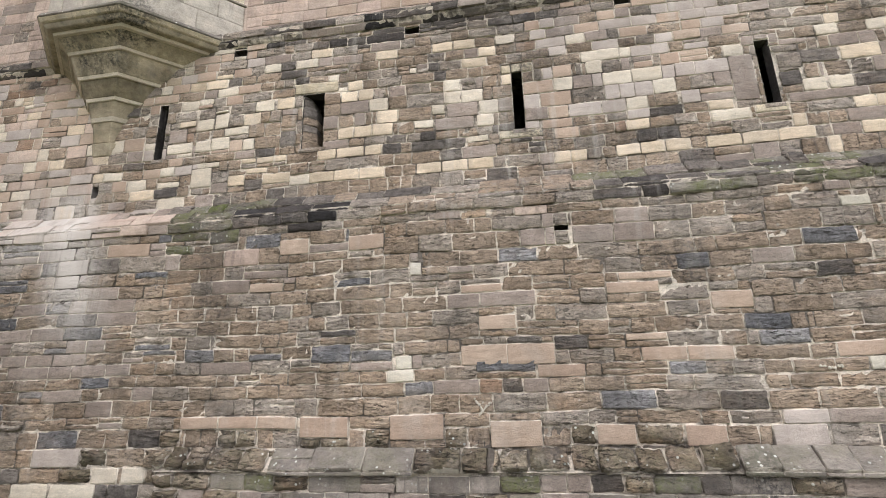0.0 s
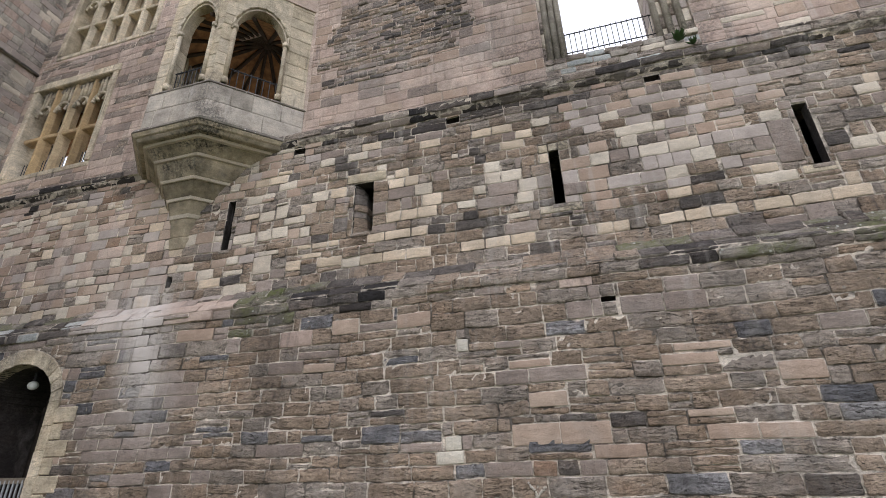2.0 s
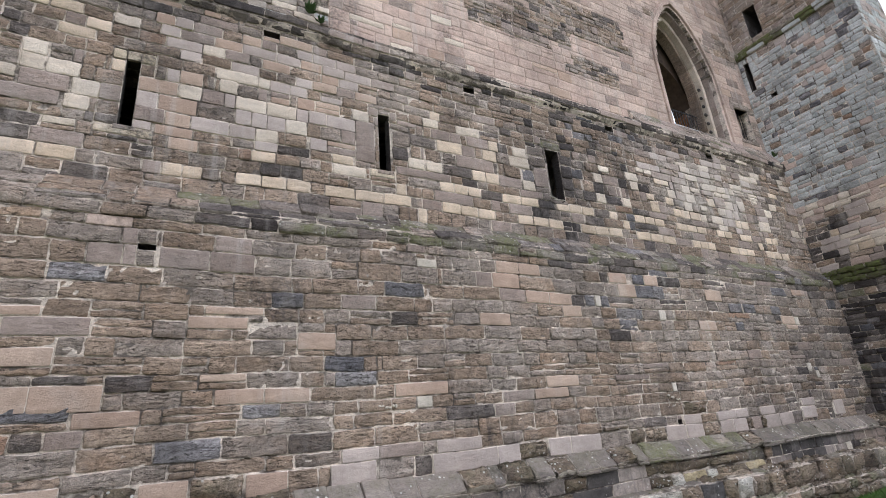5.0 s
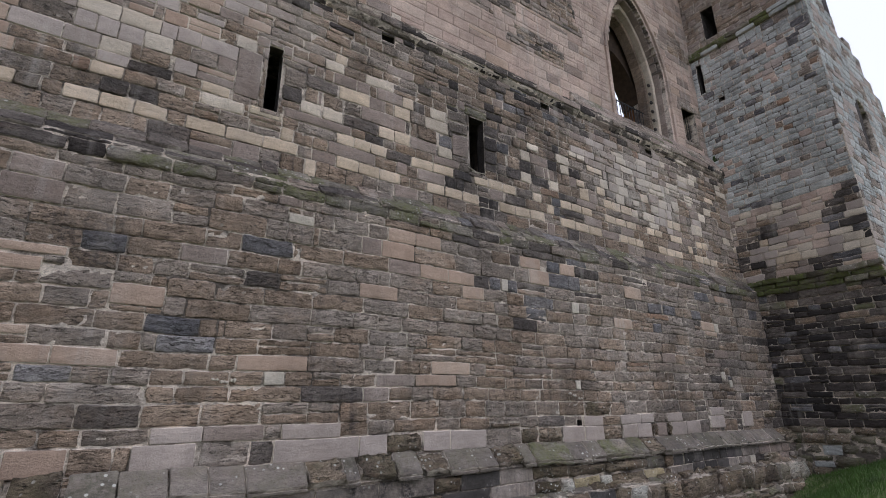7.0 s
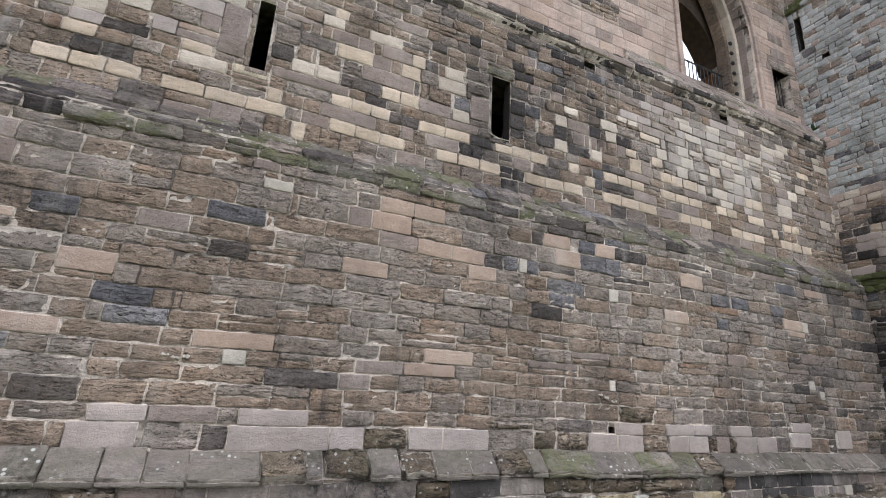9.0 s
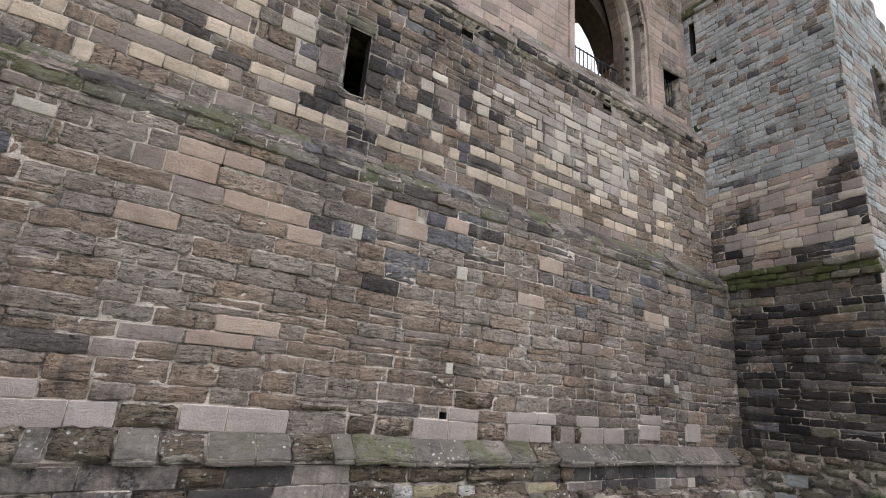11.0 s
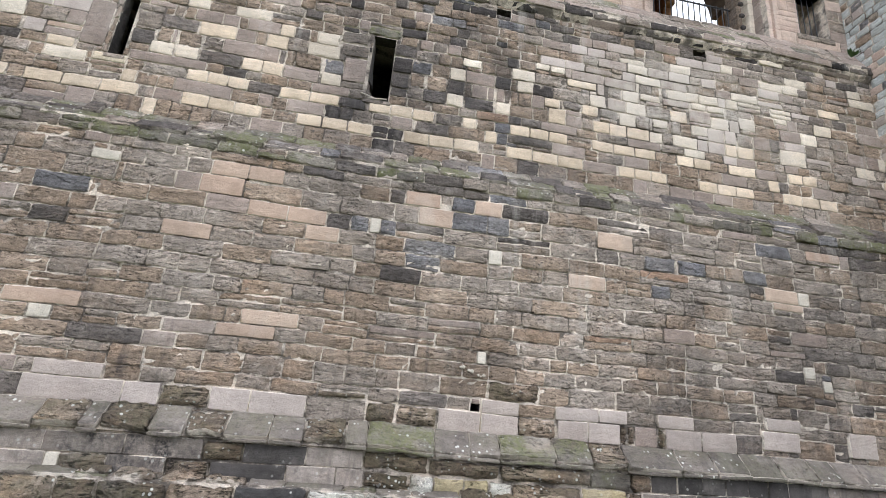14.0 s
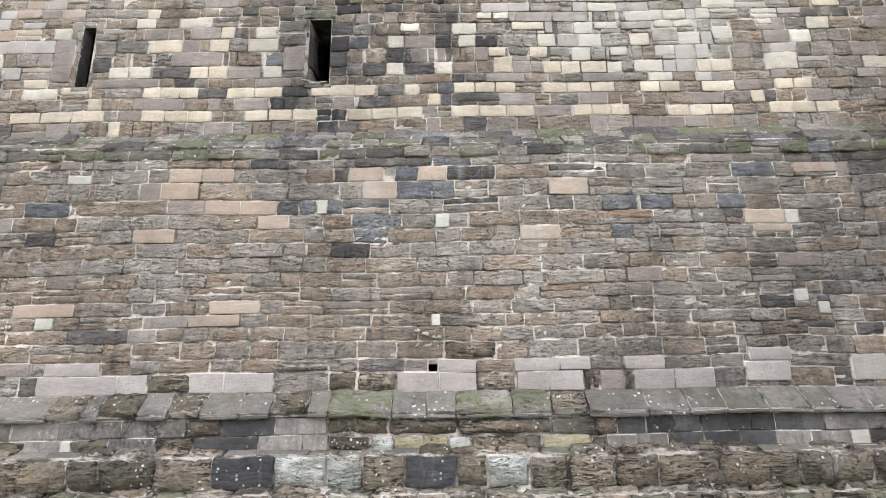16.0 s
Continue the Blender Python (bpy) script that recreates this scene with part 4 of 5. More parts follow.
# unseen floor and walls added to keep daylight out behind the openings
bm = bmesh.new()
add_box(bm, X_WEST, X_EAST, 9.3, 14.2, 9.2, 9.5)
part("floor_upper", bm, MORTAR)["kind"] = "structure"
bm = bmesh.new()
add_box(bm, X_WEST, X_EAST, 14.2, 14.6, -1.6, 9.5)
part("wall_back", bm, MORTAR)["kind"] = "structure"
for nm, x0, x1 in (("wall_back_west", X_WEST - 0.6, X_WEST), ("wall_back_east", X_EAST, X_EAST + 0.5)):
    bm = bmesh.new()
    add_box(bm, x0, x1, 9.82, 14.6, -1.6, 9.5)
    part(nm, bm, MORTAR)["kind"] = "structure"

# facing stones, main wall
low_edges = [-0.4, -0.15, 0.12, 0.36, 0.62, 0.92, 1.22, 1.42, 1.70, 1.92, 2.12, 2.34, 2.56, 2.80, 3.05, 3.30, 3.54, 3.79, 4.05, 4.36, 4.62, 4.78]
fixed_low = [({"mauve": "blush", "pale": "white", "dark": "slate"}.get(k, k), s) for k, ss in SPECIAL["low"] for s in ss]
fixed_low += [("pale", (-7.3, 0.5, 0.5, 0.22)), ("pale", (-6.75, 0.48, 0.45, 0.24)), ("pale", (-7.9, 0.26, 0.9, 0.22)), ("pale", (-8.75, 0.28, 0.75, 0.24)), ("blush", (-8.3, 0.78, 0.95, 0.26))]
# the black stone is painted shade: a recessed block, set here flush
fixed_low += [("black", (-3.9, 4.67, 0.66, 0.2)), ("mossy", (-6.2, 4.66, 0.8, 0.22)), ("mossy", (-5.5, 4.62, 0.6, 0.2)), ("mossy", (-6.4, 4.44, 0.6, 0.2))]
fixed_low = snapped(fixed_low, low_edges)
door_ring = arch_cells(-13.55, -10.66, 0.3, 3.38, 4.6, 2.0, 16)
rows = coursed(X_WEST, X_EAST, low_edges, 0.28, 1.1, kind_low, door_ring + WEEP, fixed_low, 0.012, 0.008)
rows += [(*r[:4], 0.055 if r[2] < 1.35 and r[5] in ("pink", "blush") else 0.02, r[5]) for r in set_stones(fixed_low, 0.02)]
masonry(wall_low, LOW, rows, "masonry", lambda r: 4.3 < r[0] < 13.0 and 1.1 < r[2] < 4.6)

band_edges = [5.38, 5.71, 5.94, 6.19, 6.41, 6.60, 6.86, 7.16, 7.44, 7.70, 7.93, 8.14, 8.36, 8.58, 8.80, 9.0, 9.14]
fixed_band = [(k, s) for k, ss in SPECIAL["band"] for s in ss]
lintels = [("dressed", (-3.98, 7.86, 0.95, 0.24)), ("dressed", (0.13, 7.78, 0.62, 0.2)), ("mauve", (4.48, 7.74, 0.62, 0.2)), ("mossy", (8.95, 7.95, 0.62, 0.2)),
           ("dressed", (4.45, 6.36, 0.55, 0.16)), ("dressed", (0.12, 6.36, 0.8, 0.16)), ("mauve", (4.1, 7.0, 0.4, 0.9)), ("mauve", (8.5, 7.0, 0.42, 0.5)), ("grey", (8.45, 7.42, 0.5, 0.26)), ("grey", (8.42, 7.7, 0.5, 0.24)), ("dark", (9.38, 7.6, 0.4, 0.26)), ("black", (9.36, 7.28, 0.36, 0.34)), ("dark", (9.34, 6.94, 0.32, 0.3)),
           ("grey", (4.88, 7.25, 0.4, 0.3)), ("dark", (4.85, 6.9, 0.36, 0.3)), ("dark", (-4.55, 6.75, 0.34, 0.35)), ("brown", (-4.55, 7.15, 0.34, 0.3))]
clear = []
for f in fixed_band:
    x, z, w, h = f[1]
    if not any(abs(x - g[0]) < (w + g[2]) / 2 - 0.03 and abs(z - g[1]) < (h + g[3]) / 2 - 0.03 for _, g in lintels + clear):
        clear.append(f)
fixed_band = snapped(clear, band_edges) + lintels
rows = coursed(X_WEST, X_EAST, band_edges, 0.2, 0.72, kind_band, SLITS + PUTLOGS + DRAIN, fixed_band, 0.014, 0.011)
rows += set_stones(fixed_band, 0.02, SLITS)
masonry(wall_band, BAND, rows, "masonry", lambda r: 6.0 < r[0] < 12.5 and 5.4 < r[2] < 7.9)
fixed_top = [(k, s) for k, ss in SPECIAL["top"] for s in ss]
big_jamb = (0.2, 3.45, 9.5, 17.0)
goth_ring = arch_cells(14.6, 18.1, 9.5, 12.7, 15.95, 1.55, 16)
holes_top = [big_jamb, *goth_ring, SMALL_OPENING, (-10.9, -5.95, 9.5, 14.6), (-16.95, -13.2, 10.4, 14.4), (-16.6, -12.1, 15.4, 19.2)]
RUBBLE = [(-5.6, -1.9, 11.5, 13.6), (-4.9, -2.6, 11.1, 11.5), (-5.2, -1.2, 13.6, 16.5), (7.2, 10.4, 11.5, 12.4), (8.6, 13.2, 12.4, 13.7), (5.6, 8.2, 12.8, 13.6), (10.6, 12.4, 10.9, 11.6)]
ragged = []
for a, b, c, d in RUBBLE:
    while c < d - 0.05:
        e = min(d, c + float(rng.uniform(0.25, 0.4)))
        ragged.append((a + float(rng.normal(0, 0.3)), b + float(rng.normal(0, 0.3)), c, e))
        c = e
RUBBLE = ragged
rows = coursed(X_WEST, X_EAST, courses(9.6, 20.5, 0.29, 0.2), 0.32, 1.05, kind_top, holes_top + RUBBLE, fixed_top, 0.004, 0.002)
for a, b, c, d in RUBBLE:
    rows += coursed(a, b, courses(c, d, 0.15, 0.3), 0.16, 0.6, lambda x, z: pick([("dark", 0.35), ("grey", 0.3), ("brown", 0.4), ("mauve", 0.2)]), (), fixed_top, 0.016, 0.012)
rows += set_stones(fixed_top, 0.012)
masonry(wall_top, TOP, rows)

# rubble blocking under the great window
rows = coursed(0.21, 3.44, courses(9.5, 10.34, 0.14, 0.3), 0.18, 0.7, lambda x, z: pick([("parapet", 0.5), ("grey", 0.5), ("green", 0.25), ("pale", 0.15)]), (), (), 0.03, 0.02)
masonry(wall_top, TOP, rows, "rubble_infill")

# strings and weatherings
def sloped(y0, z0, y1, z1):
    L = math.hypot(y1 - y0, z1 - z0)
    return Face((0, y0, z0), (1, 0, 0), (0, (y1 - y0) / L, (z1 - z0) / L)), L


def slope_mass(name, u0, u1, poly):
    bm = bmesh.new()
    a = [bm.verts.new((u0, y, z)) for y, z in poly]
    b = [bm.verts.new((u1, y, z)) for y, z in poly]
    bm.faces.new(a), bm.faces.new(b[::-1])
    for i in range(len(poly)):
        j = (i + 1) % len(poly)
        bm.faces.new((a[i], b[i], b[j], a[j]))
    ob = part(name, bm, MORTAR)
    return tagged(ob, kind="structure")


string_low = slope_mass("string_course_lower", X_WEST, X_EAST, [(7.72, 4.75), (7.69, 4.78), (7.69, 4.97), (8.07, 5.42), (8.2, 5.42), (8.2, 4.75)])
string_low["label"] = "sooty mossy weathered string course of sandstone blocks"
f = Face((0, 7.685, 0), (1, 0, 0), (0, 0, 1))
masonry(string_low, f, coursed(X_WEST, X_EAST, [4.78, 4.98], 0.3, 0.95, kind_string, (), (), 0.02, 0.025), "drip_stones", lambda r: -5 < r[0] < 16, "drip_stone")
f, L = sloped(7.675, 4.98, 8.07, 5.44)
masonry(string_low, f, coursed(X_WEST, X_EAST, [0, L * 0.48, L], 0.25, 1.0, kind_string, (), (), 0.02, 0.02), "weathering_stones", lambda r: -6 < r[0] < 17, "weathering_stone")

string_up = slope_mass("string_course_upper", X_WEST, X_EAST, [(8.08, 9.1), (7.98, 9.22), (7.95, 9.4), (8.3, 9.62), (8.5, 9.62), (8.5, 9.1)])
string_up["label"] = "black-crusted moulded string course below the windows"
kind_up = lambda x, z: pick([("dark", 0.6), ("black", 0.4), ("mauve", 0.15 + (0.4 if x > 8 else 0)), ("grey", 0.2)])
f, L = sloped(8.07, 9.12, 7.98, 9.26)
masonry(string_up, f, coursed(X_WEST, X_EAST, [0, L], 0.4, 1.1, kind_up, (), (), 0.012, 0.006), "moulding_stones")
f = Face((0, 7.97, 0), (1, 0, 0), (0, 0, 1))
masonry(string_up, f, coursed(X_WEST, X_EAST, [9.26, 9.44], 0.4, 1.1, kind_up, (), (), 0.02, 0.012), "fillet_stones", lambda r: True, "fillet_stone")
f, L = sloped(7.96, 9.45, 8.36, 9.66)
masonry(string_up, f, coursed(X_WEST, X_EAST, [0, L], 0.5, 1.2, kind_up, (), (), 0.014, 0.006), "ledge_stones")
glacis = slope_mass("glacis", 12.6, X_EAST, [(8.0, 9.44), (8.36, 10.15), (8.45, 10.15), (8.45, 9.44)])
glacis["label"] = "steep smooth weathered slope below the pointed window"
f, L = sloped(8.0, 9.46, 8.36, 10.16)
masonry(glacis, f, coursed(12.6, X_EAST, [0, L * 0.5, L], 0.5, 1.3, lambda x, z: pick([("mauve", 0.5), ("mossy", 0.25), ("grey", 0.5)]), (), (), 0.012, 0.004), "slope_stones")

# plinth
plinth = slope_mass("plinth", -6.2, X_EAST, [(7.72, 0.92), (7.68, 0.9), (7.43, 0.6), (7.52, 0.58), (7.52, 0.1), (7.30, 0.08), (7.30, -0.4), (7.12, -0.42), (7.12, -1.4), (7.9, -1.4), (7.9, 0.92)])
plinth["label"] = "stepped plinth with lichened sloping coping and rugged footings"
f, L = sloped(7.38, 0.63, 7.66, 0.92)
cope = lambda x, z: pick([("lichen", 0.8), ("rugged", 0.32)])


def run(x, ends, kinds, v0, v1, proud):
    """Stones laid end to end from x, each with its own end and kind."""
    names = {"c": "lichen", "r": "rugged", "g": "mossy", "b": "spotted", "p": "crust", "m": "mauve", "d": "dark", "a": "ashlar", "s": "smoked", "k": "smoked", "w": "white", "y": "ochre"}
    out = []
    for e, k in zip(ends, kinds):
        out.append((x, e, v0, v1, proud + (0.045 if k in "rp" else 0) + float(rng.normal(0, 0.01)), names[k]))
        x = e
    return out


COPE_ENDS = [5.39, 5.92, 6.14, 6.75, 7.16, 7.68, 8.24, 8.68, 9.25, 9.54, 10.49, 11.0, 11.43, 12.26, 12.84, 13.38, 14.25, 14.85, 15.4, 16.0, 16.6, 17.05]
COPE_KINDS = "crcrcrccrcgccggrcccccc"
rows = run(4.6, COPE_ENDS, COPE_KINDS, 0, L, 0.035)
lips = [(a, e, 0.568, 0.632, 0.015 + float(rng.normal(0, 0.008)), "mossy" if k == "g" else "lichen") for a, e, k in zip([4.6] + COPE_ENDS, COPE_ENDS, COPE_KINDS) if k != "r"]
for x0, x1 in ((-4.25, -0.65), (2.75, 4.6), (17.05, X_EAST)):
    more = coursed(x0, x1, [0, L], 0.35, 1.15, cope, (), (), 0.035, 0.012)
    rows += more
    lips += [(r[0], r[1], 0.568, 0.632, 0.015, "lichen") for r in more if r[5] == "lichen"]
for x0, x1 in ((-6.2, -4.25), (-0.65, 2.75)):
    rows += coursed(x0, x1, [0, L], 0.28, 0.7, lambda x, z: "rugged", (), (), 0.0, 0.04)
masonry(plinth, f, rows, "coping_stones", lambda r: True, "coping_stone")
masonry(plinth, Face((0, 7.38, 0), (1, 0, 0), (0, 0, 1)), lips, "lip_stones", lambda r: True, "lip_stone")
f = Face((0, 7.5, 0), (1, 0, 0), (0, 0, 1))
body = lambda x, z: pick([("mauve", 0.3), ("ashlar", 0.5), ("lichen", 0.4), ("dark", 0.25), ("rugged", 0.4), ("mossy", 0.1)])
rows = coursed(-6.2, 4.6, [0.08, 0.32, 0.56], 0.3, 1.0, body, (), (), 0.02, 0.02) + coursed(17.45, X_EAST, [0.08, 0.32, 0.56], 0.25, 0.8, body, (), (), 0.03, 0.025)
rows += run(4.6, [4.84, 5.53, 6.48, 7.43, 7.95, 8.76, 9.52, 10.43, 11.46, 12.84, 13.48, 13.8, 14.22, 14.64, 15.03, 15.42, 15.76, 16.11, 16.83, 17.45], "aaaarsarrrgrkkkkkkka", 0.32, 0.565, 0.012)
rows += run(4.6, [5.08, 5.61, 5.78, 6.32, 7.02, 7.57, 8.53, 9.18, 9.55, 10.18, 10.52, 10.95, 11.3, 11.65, 12.7, 13.4, 13.63, 14.08, 14.52, 15.05, 15.57, 16.09, 16.6, 17.18, 17.45], "rawrarsaarpyypryraakkkaaw", 0.08, 0.32, 0.03)
masonry(plinth, f, rows, "plinth_stones", lambda r: 3 < r[0] < 17.5, "plinth_stone")
f = Face((0, 7.28, 0), (1, 0, 0), (0, 0, 1))
foot = lambda x, z: pick([("rugged", 0.75), ("boulder", 0.3), ("lichen", 0.15), ("crust", 0.12)])
rows = coursed(-6.2, 4.6, [-0.36, 0.08], 0.3, 0.95, foot, (), (), 0.03, 0.03) + coursed(18, X_EAST, [-0.36, 0.08], 0.3, 0.95, foot, (), (), 0.03, 0.03)
rows += run(4.6, [5.28, 5.93, 6.38, 7.17, 7.98, 8.85, 9.6, 10.1, 10.7, 11.42, 11.85, 12.45, 13.0, 13.65, 14.25, 15.1, 16.2, 16.7, 17.25, 18.0], "rrrrrbpprbrprrrrrrrr", -0.36, 0.08, 0.03)
masonry(plinth, f, rows, "footing_stones", lambda r: True, "footing_stone")
f, L = sloped(7.29, 0.09, 7.5, 0.14)
masonry(plinth, f, coursed(-6.2, X_EAST, [0, L], 0.3, 0.8, lambda x, z: pick([("rugged", 0.5), ("lichen", 0.4), ("mossy", 0.2)]), (), (), 0.004, 0.004), "ledge_stones")
f, L = sloped(7.11, -0.4, 7.29, -0.37)
masonry(plinth, f, coursed(-6.2, X_EAST, [0, L], 0.3, 0.8, lambda x, z: pick([("rugged", 0.5), ("boulder", 0.5)]), (), (), 0.004, 0.004), "footing_ledge_stones")
f = Face((0, 7.1, 0), (1, 0, 0), (0, 0, 1))
masonry(plinth, f, coursed(-6.2, X_EAST, [-1.2, -0.85, -0.6, -0.38], 0.25, 0.8, lambda x, z: pick([("rugged", 0.5), ("boulder", 0.4), ("brown", 0.15)]), (), (), 0.04, 0.03), "lower_footing_stones")

# tower facing
mossy_edge = [-0.4, -0.1, 0.22, 0.5, 0.78] + courses(0.78, 4.85, 0.2, 0.2)[1:]
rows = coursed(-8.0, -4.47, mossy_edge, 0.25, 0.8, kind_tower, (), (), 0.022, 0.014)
rows += coursed(-8.3, -4.47, courses(5.35, 8.2, 0.23, 0.2), 0.22, 0.75, kind_tower, (), (), 0.012, 0.009)
rows += coursed(-9.0, -4.47, courses(8.2, 14.25, 0.21, 0.2), 0.16, 0.5, kind_tower, tower_holes, (), 0.006, 0.004)
rows += coursed(-9.0, -4.47, courses(14.6, 20.5, 0.24, 0.2), 0.25, 0.7, lambda u, z: pick([("grey", 0.5), ("brown", 0.4), ("mauve", 0.2)]), tower_holes, (), 0.016, 0.008)
rows += coursed(-8.1, -4.4, [4.85, 5.02, 5.18, 5.35], 0.35, 0.9, lambda u, z: pick([("verdant", 0.8), ("mossy", 0.3)]), (), (), 0.09, 0.02)
rows += coursed(-9.0, -4.4, [14.25, 14.42, 14.6], 0.4, 0.9, lambda u, z: pick([("verdant", 0.5), ("mossy", 0.3), ("green", 0.3)]), (), (), 0.1, 0.012)
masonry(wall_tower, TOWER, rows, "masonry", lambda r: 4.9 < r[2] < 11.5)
rows = coursed(19.93, 27, courses(-0.4, 20.5, 0.25, 0.2), 0.25, 0.75, lambda u, z: pick([("green", 0.6), ("blush", 0.3), ("grey", 0.2)]), ruin + front_holes, (), 0.006, 0.004)
masonry(wall_front, TOWER_FRONT, rows)

# west return wall
rows = coursed(-2, 8.4, courses(4, 14.7, 0.27, 0.2) + [14.95], 0.25, 0.75, lambda u, z: pick([("rose", 0.5), ("parapet", 0.6), ("pale", 0.15), ("blush", 0.4)]), (), (), 0.008, 0.005)
rows += coursed(-2, 8.4, courses(15.05, 20.5, 0.27, 0.2), 0.3, 0.85, lambda u, z: pick([("rose", 0.4), ("blush", 0.4), ("parapet", 0.6), ("pale", 0.15)]), (), (), 0.008, 0.005)
rows += coursed(-2, 8.4, [14.95, 15.06], 0.5, 1.2, lambda u, z: "dark", (), (), 0.12, 0.008)
masonry(wall_west, WEST, rows)

# ---- openings and their stonework ----
def arch_line(c, hw, z0, spring, top, a, n):
    pts = [(c - hw, z0 + (spring - z0) * i / 6) for i in range(6)]
    for i in range(n + 1):
        t = -math.cos(math.pi * i / n)
        pts.append((c + hw * t, arch_rise(a, hw, spring, top, t)))
    return pts + [(c + hw, z0 + (spring - z0) * i / 6) for i in range(5, -1, -1)]


def arch_stones(parent, face, inner, outer, d0, d1, material, name="voussoir"):
    """A ring of separate dressed stones between two arch lines."""
    for i in range(len(inner) - 1):
        bm = bmesh.new()
        add_prism(bm, face, [inner[i], inner[i + 1], outer[i + 1], outer[i]], d0, d1)
        for v in bm.verts:
            v.co += Vector(rng.normal(0, 0.004, 3))
        bmesh.ops.bevel(bm, geom=list(bm.edges), offset=0.012, segments=1, affect="EDGES")
        part(name, local(parent, bm), material, parent)


def railing(name, label, a, b, h, n, r=0.012):
    ob = root(name, a, label, "railing")
    a, b = Vector(a), Vector(b)
    up = Vector((0, 0, h))
    for nm, z in (("top_rail", h * 0.93), ("bottom_rail", h * 0.1)):
        bm = bmesh.new()
        rod(bm, a + Vector((0, 0, z)), b + Vector((0, 0, z)), r * 1.5)
        part(nm, local(ob, bm), IRON, ob)
    for i in range(n):
        p = a.lerp(b, (i + 0.5) / n)
        bm = bmesh.new()
        rod(bm, p, p + up, r, 6)
        part("bar", local(ob, bm), IRON, ob)
    return ob


# doorway
door = root("door_arch", (-12.1, Y_LOW, 0.45), "pale dressed stone arch round a dark gateway", "doorway")
arch_stones(door, LOW, arch_line(-12.1, 1.15, 0.45, 3.35, 4.25, 2.0, 14), arch_line(-12.1, 1.43, 0.45, 3.38, 4.58, 2.0, 14), -0.25, 0.045, DRESSED)
for i in range(8):
    bm = bmesh.new()
    w = (0.28, 0.55)[i % 2]
    add_box(bm, -10.67, -10.67 + w, Y_LOW - 0.04, Y_LOW + 0.1, 0.62 + 0.33 * i, 0.93 + 0.33 * i, 0.014)
    part("quoin", local(door, bm), DRESSED, door)
gate = root("gate", (-12.1, 8.15, 0.6), "weathered timber gate with grey upright bars, closed", "gate")
for x in (-12.72, -11.05):
    bm = bmesh.new()
    add_box(bm, x - 0.07, x + 0.07, 8.08, 8.22, 0.5, 2.1, 0.012)
    part("post", local(gate, bm), GATE_GREY, gate)
    bm = bmesh.new()
    bmesh.ops.create_uvsphere(bm, u_segments=14, v_segments=9, radius=0.1, matrix=Matrix.Translation((x, 8.15, 2.19)))
    part("finial", local(gate, bm), DRESSED, gate, "worn pale ball finial", True)
for z in (0.75, 1.85):
    bm = bmesh.new()
    add_box(bm, -13.1, -11.05, 8.11, 8.19, z - 0.06, z + 0.06, 0.008)
    part("rail", local(gate, bm), GATE_GREY, gate)
for i in range(16):
    bm = bmesh.new()
    rod(bm, (-13.0 + 0.125 * i, 8.12, 0.7), (-13.0 + 0.125 * i, 8.12, 1.86), 0.022, 8)
    part("bar", local(gate, bm), BAR_GREY, gate)
bm = bmesh.new()
add_box(bm, -13.4, -10.8, 7.3, 9.4, 0.2, 0.5, 0.02)
tagged(part("door_step", bm, MAUVE), "worn stone step under the gateway", "step", kind="structure")
# added plank screen, its near-black colour standing in for the passage's shade
gateway_dark_screen = root("gateway_dark_screen", (-12.1, 9.3, 0.5), "near-black plank screen added as the shade of the gateway passage", "door")
for i in range(13):
    bm = bmesh.new()
    add_box(bm, -13.45 + 0.21 * i, -13.45 + 0.21 * i + 0.2, 9.27, 9.33 + 0.008 * (i % 2), 0.5, 4.5, 0.006)
    part("plank", local(gateway_dark_screen, bm), TIMBER, gateway_dark_screen)
for z in (1.2, 2.6, 3.7):
    bm = bmesh.new()
    add_box(bm, -13.3, -10.9, 9.235, 9.265, z - 0.08, z + 0.08, 0.006)
    part("ledge", local(gateway_dark_screen, bm), TIMBER, gateway_dark_screen)
lantern = root("bulkhead_lamp", (-12.45, 8.3, 4.02), "round white bulkhead lamp on the gateway vault", "lamp")
bm = bmesh.new()
bmesh.ops.create_uvsphere(bm, u_segments=16, v_segments=10, radius=0.13, matrix=Matrix.Translation((-12.45, 8.28, 3.9)) @ Matrix.Diagonal((1, 0.8, 0.8, 1)))
part("globe", local(lantern, bm), GLOBE, lantern, "white glass globe", True)
bm = bmesh.new()
rod(bm, (-12.45, 8.3, 3.95), (-12.45, 8.3, 4.2), 0.05)
part("base", local(lantern, bm), IRON, lantern)

# slits: dressed reveals
for x0, x1, z0, z1 in SLITS:
    bm = bmesh.new()
    add_box(bm, x0 - 0.05, x1 + 0.05, Y_BAND - 0.03, Y_BAND + 0.25, z0 - 0.09, z0, 0.012)
    tagged(part("slit_sill", bm, GREY, wall_band), "worn sill of an arrow slit")

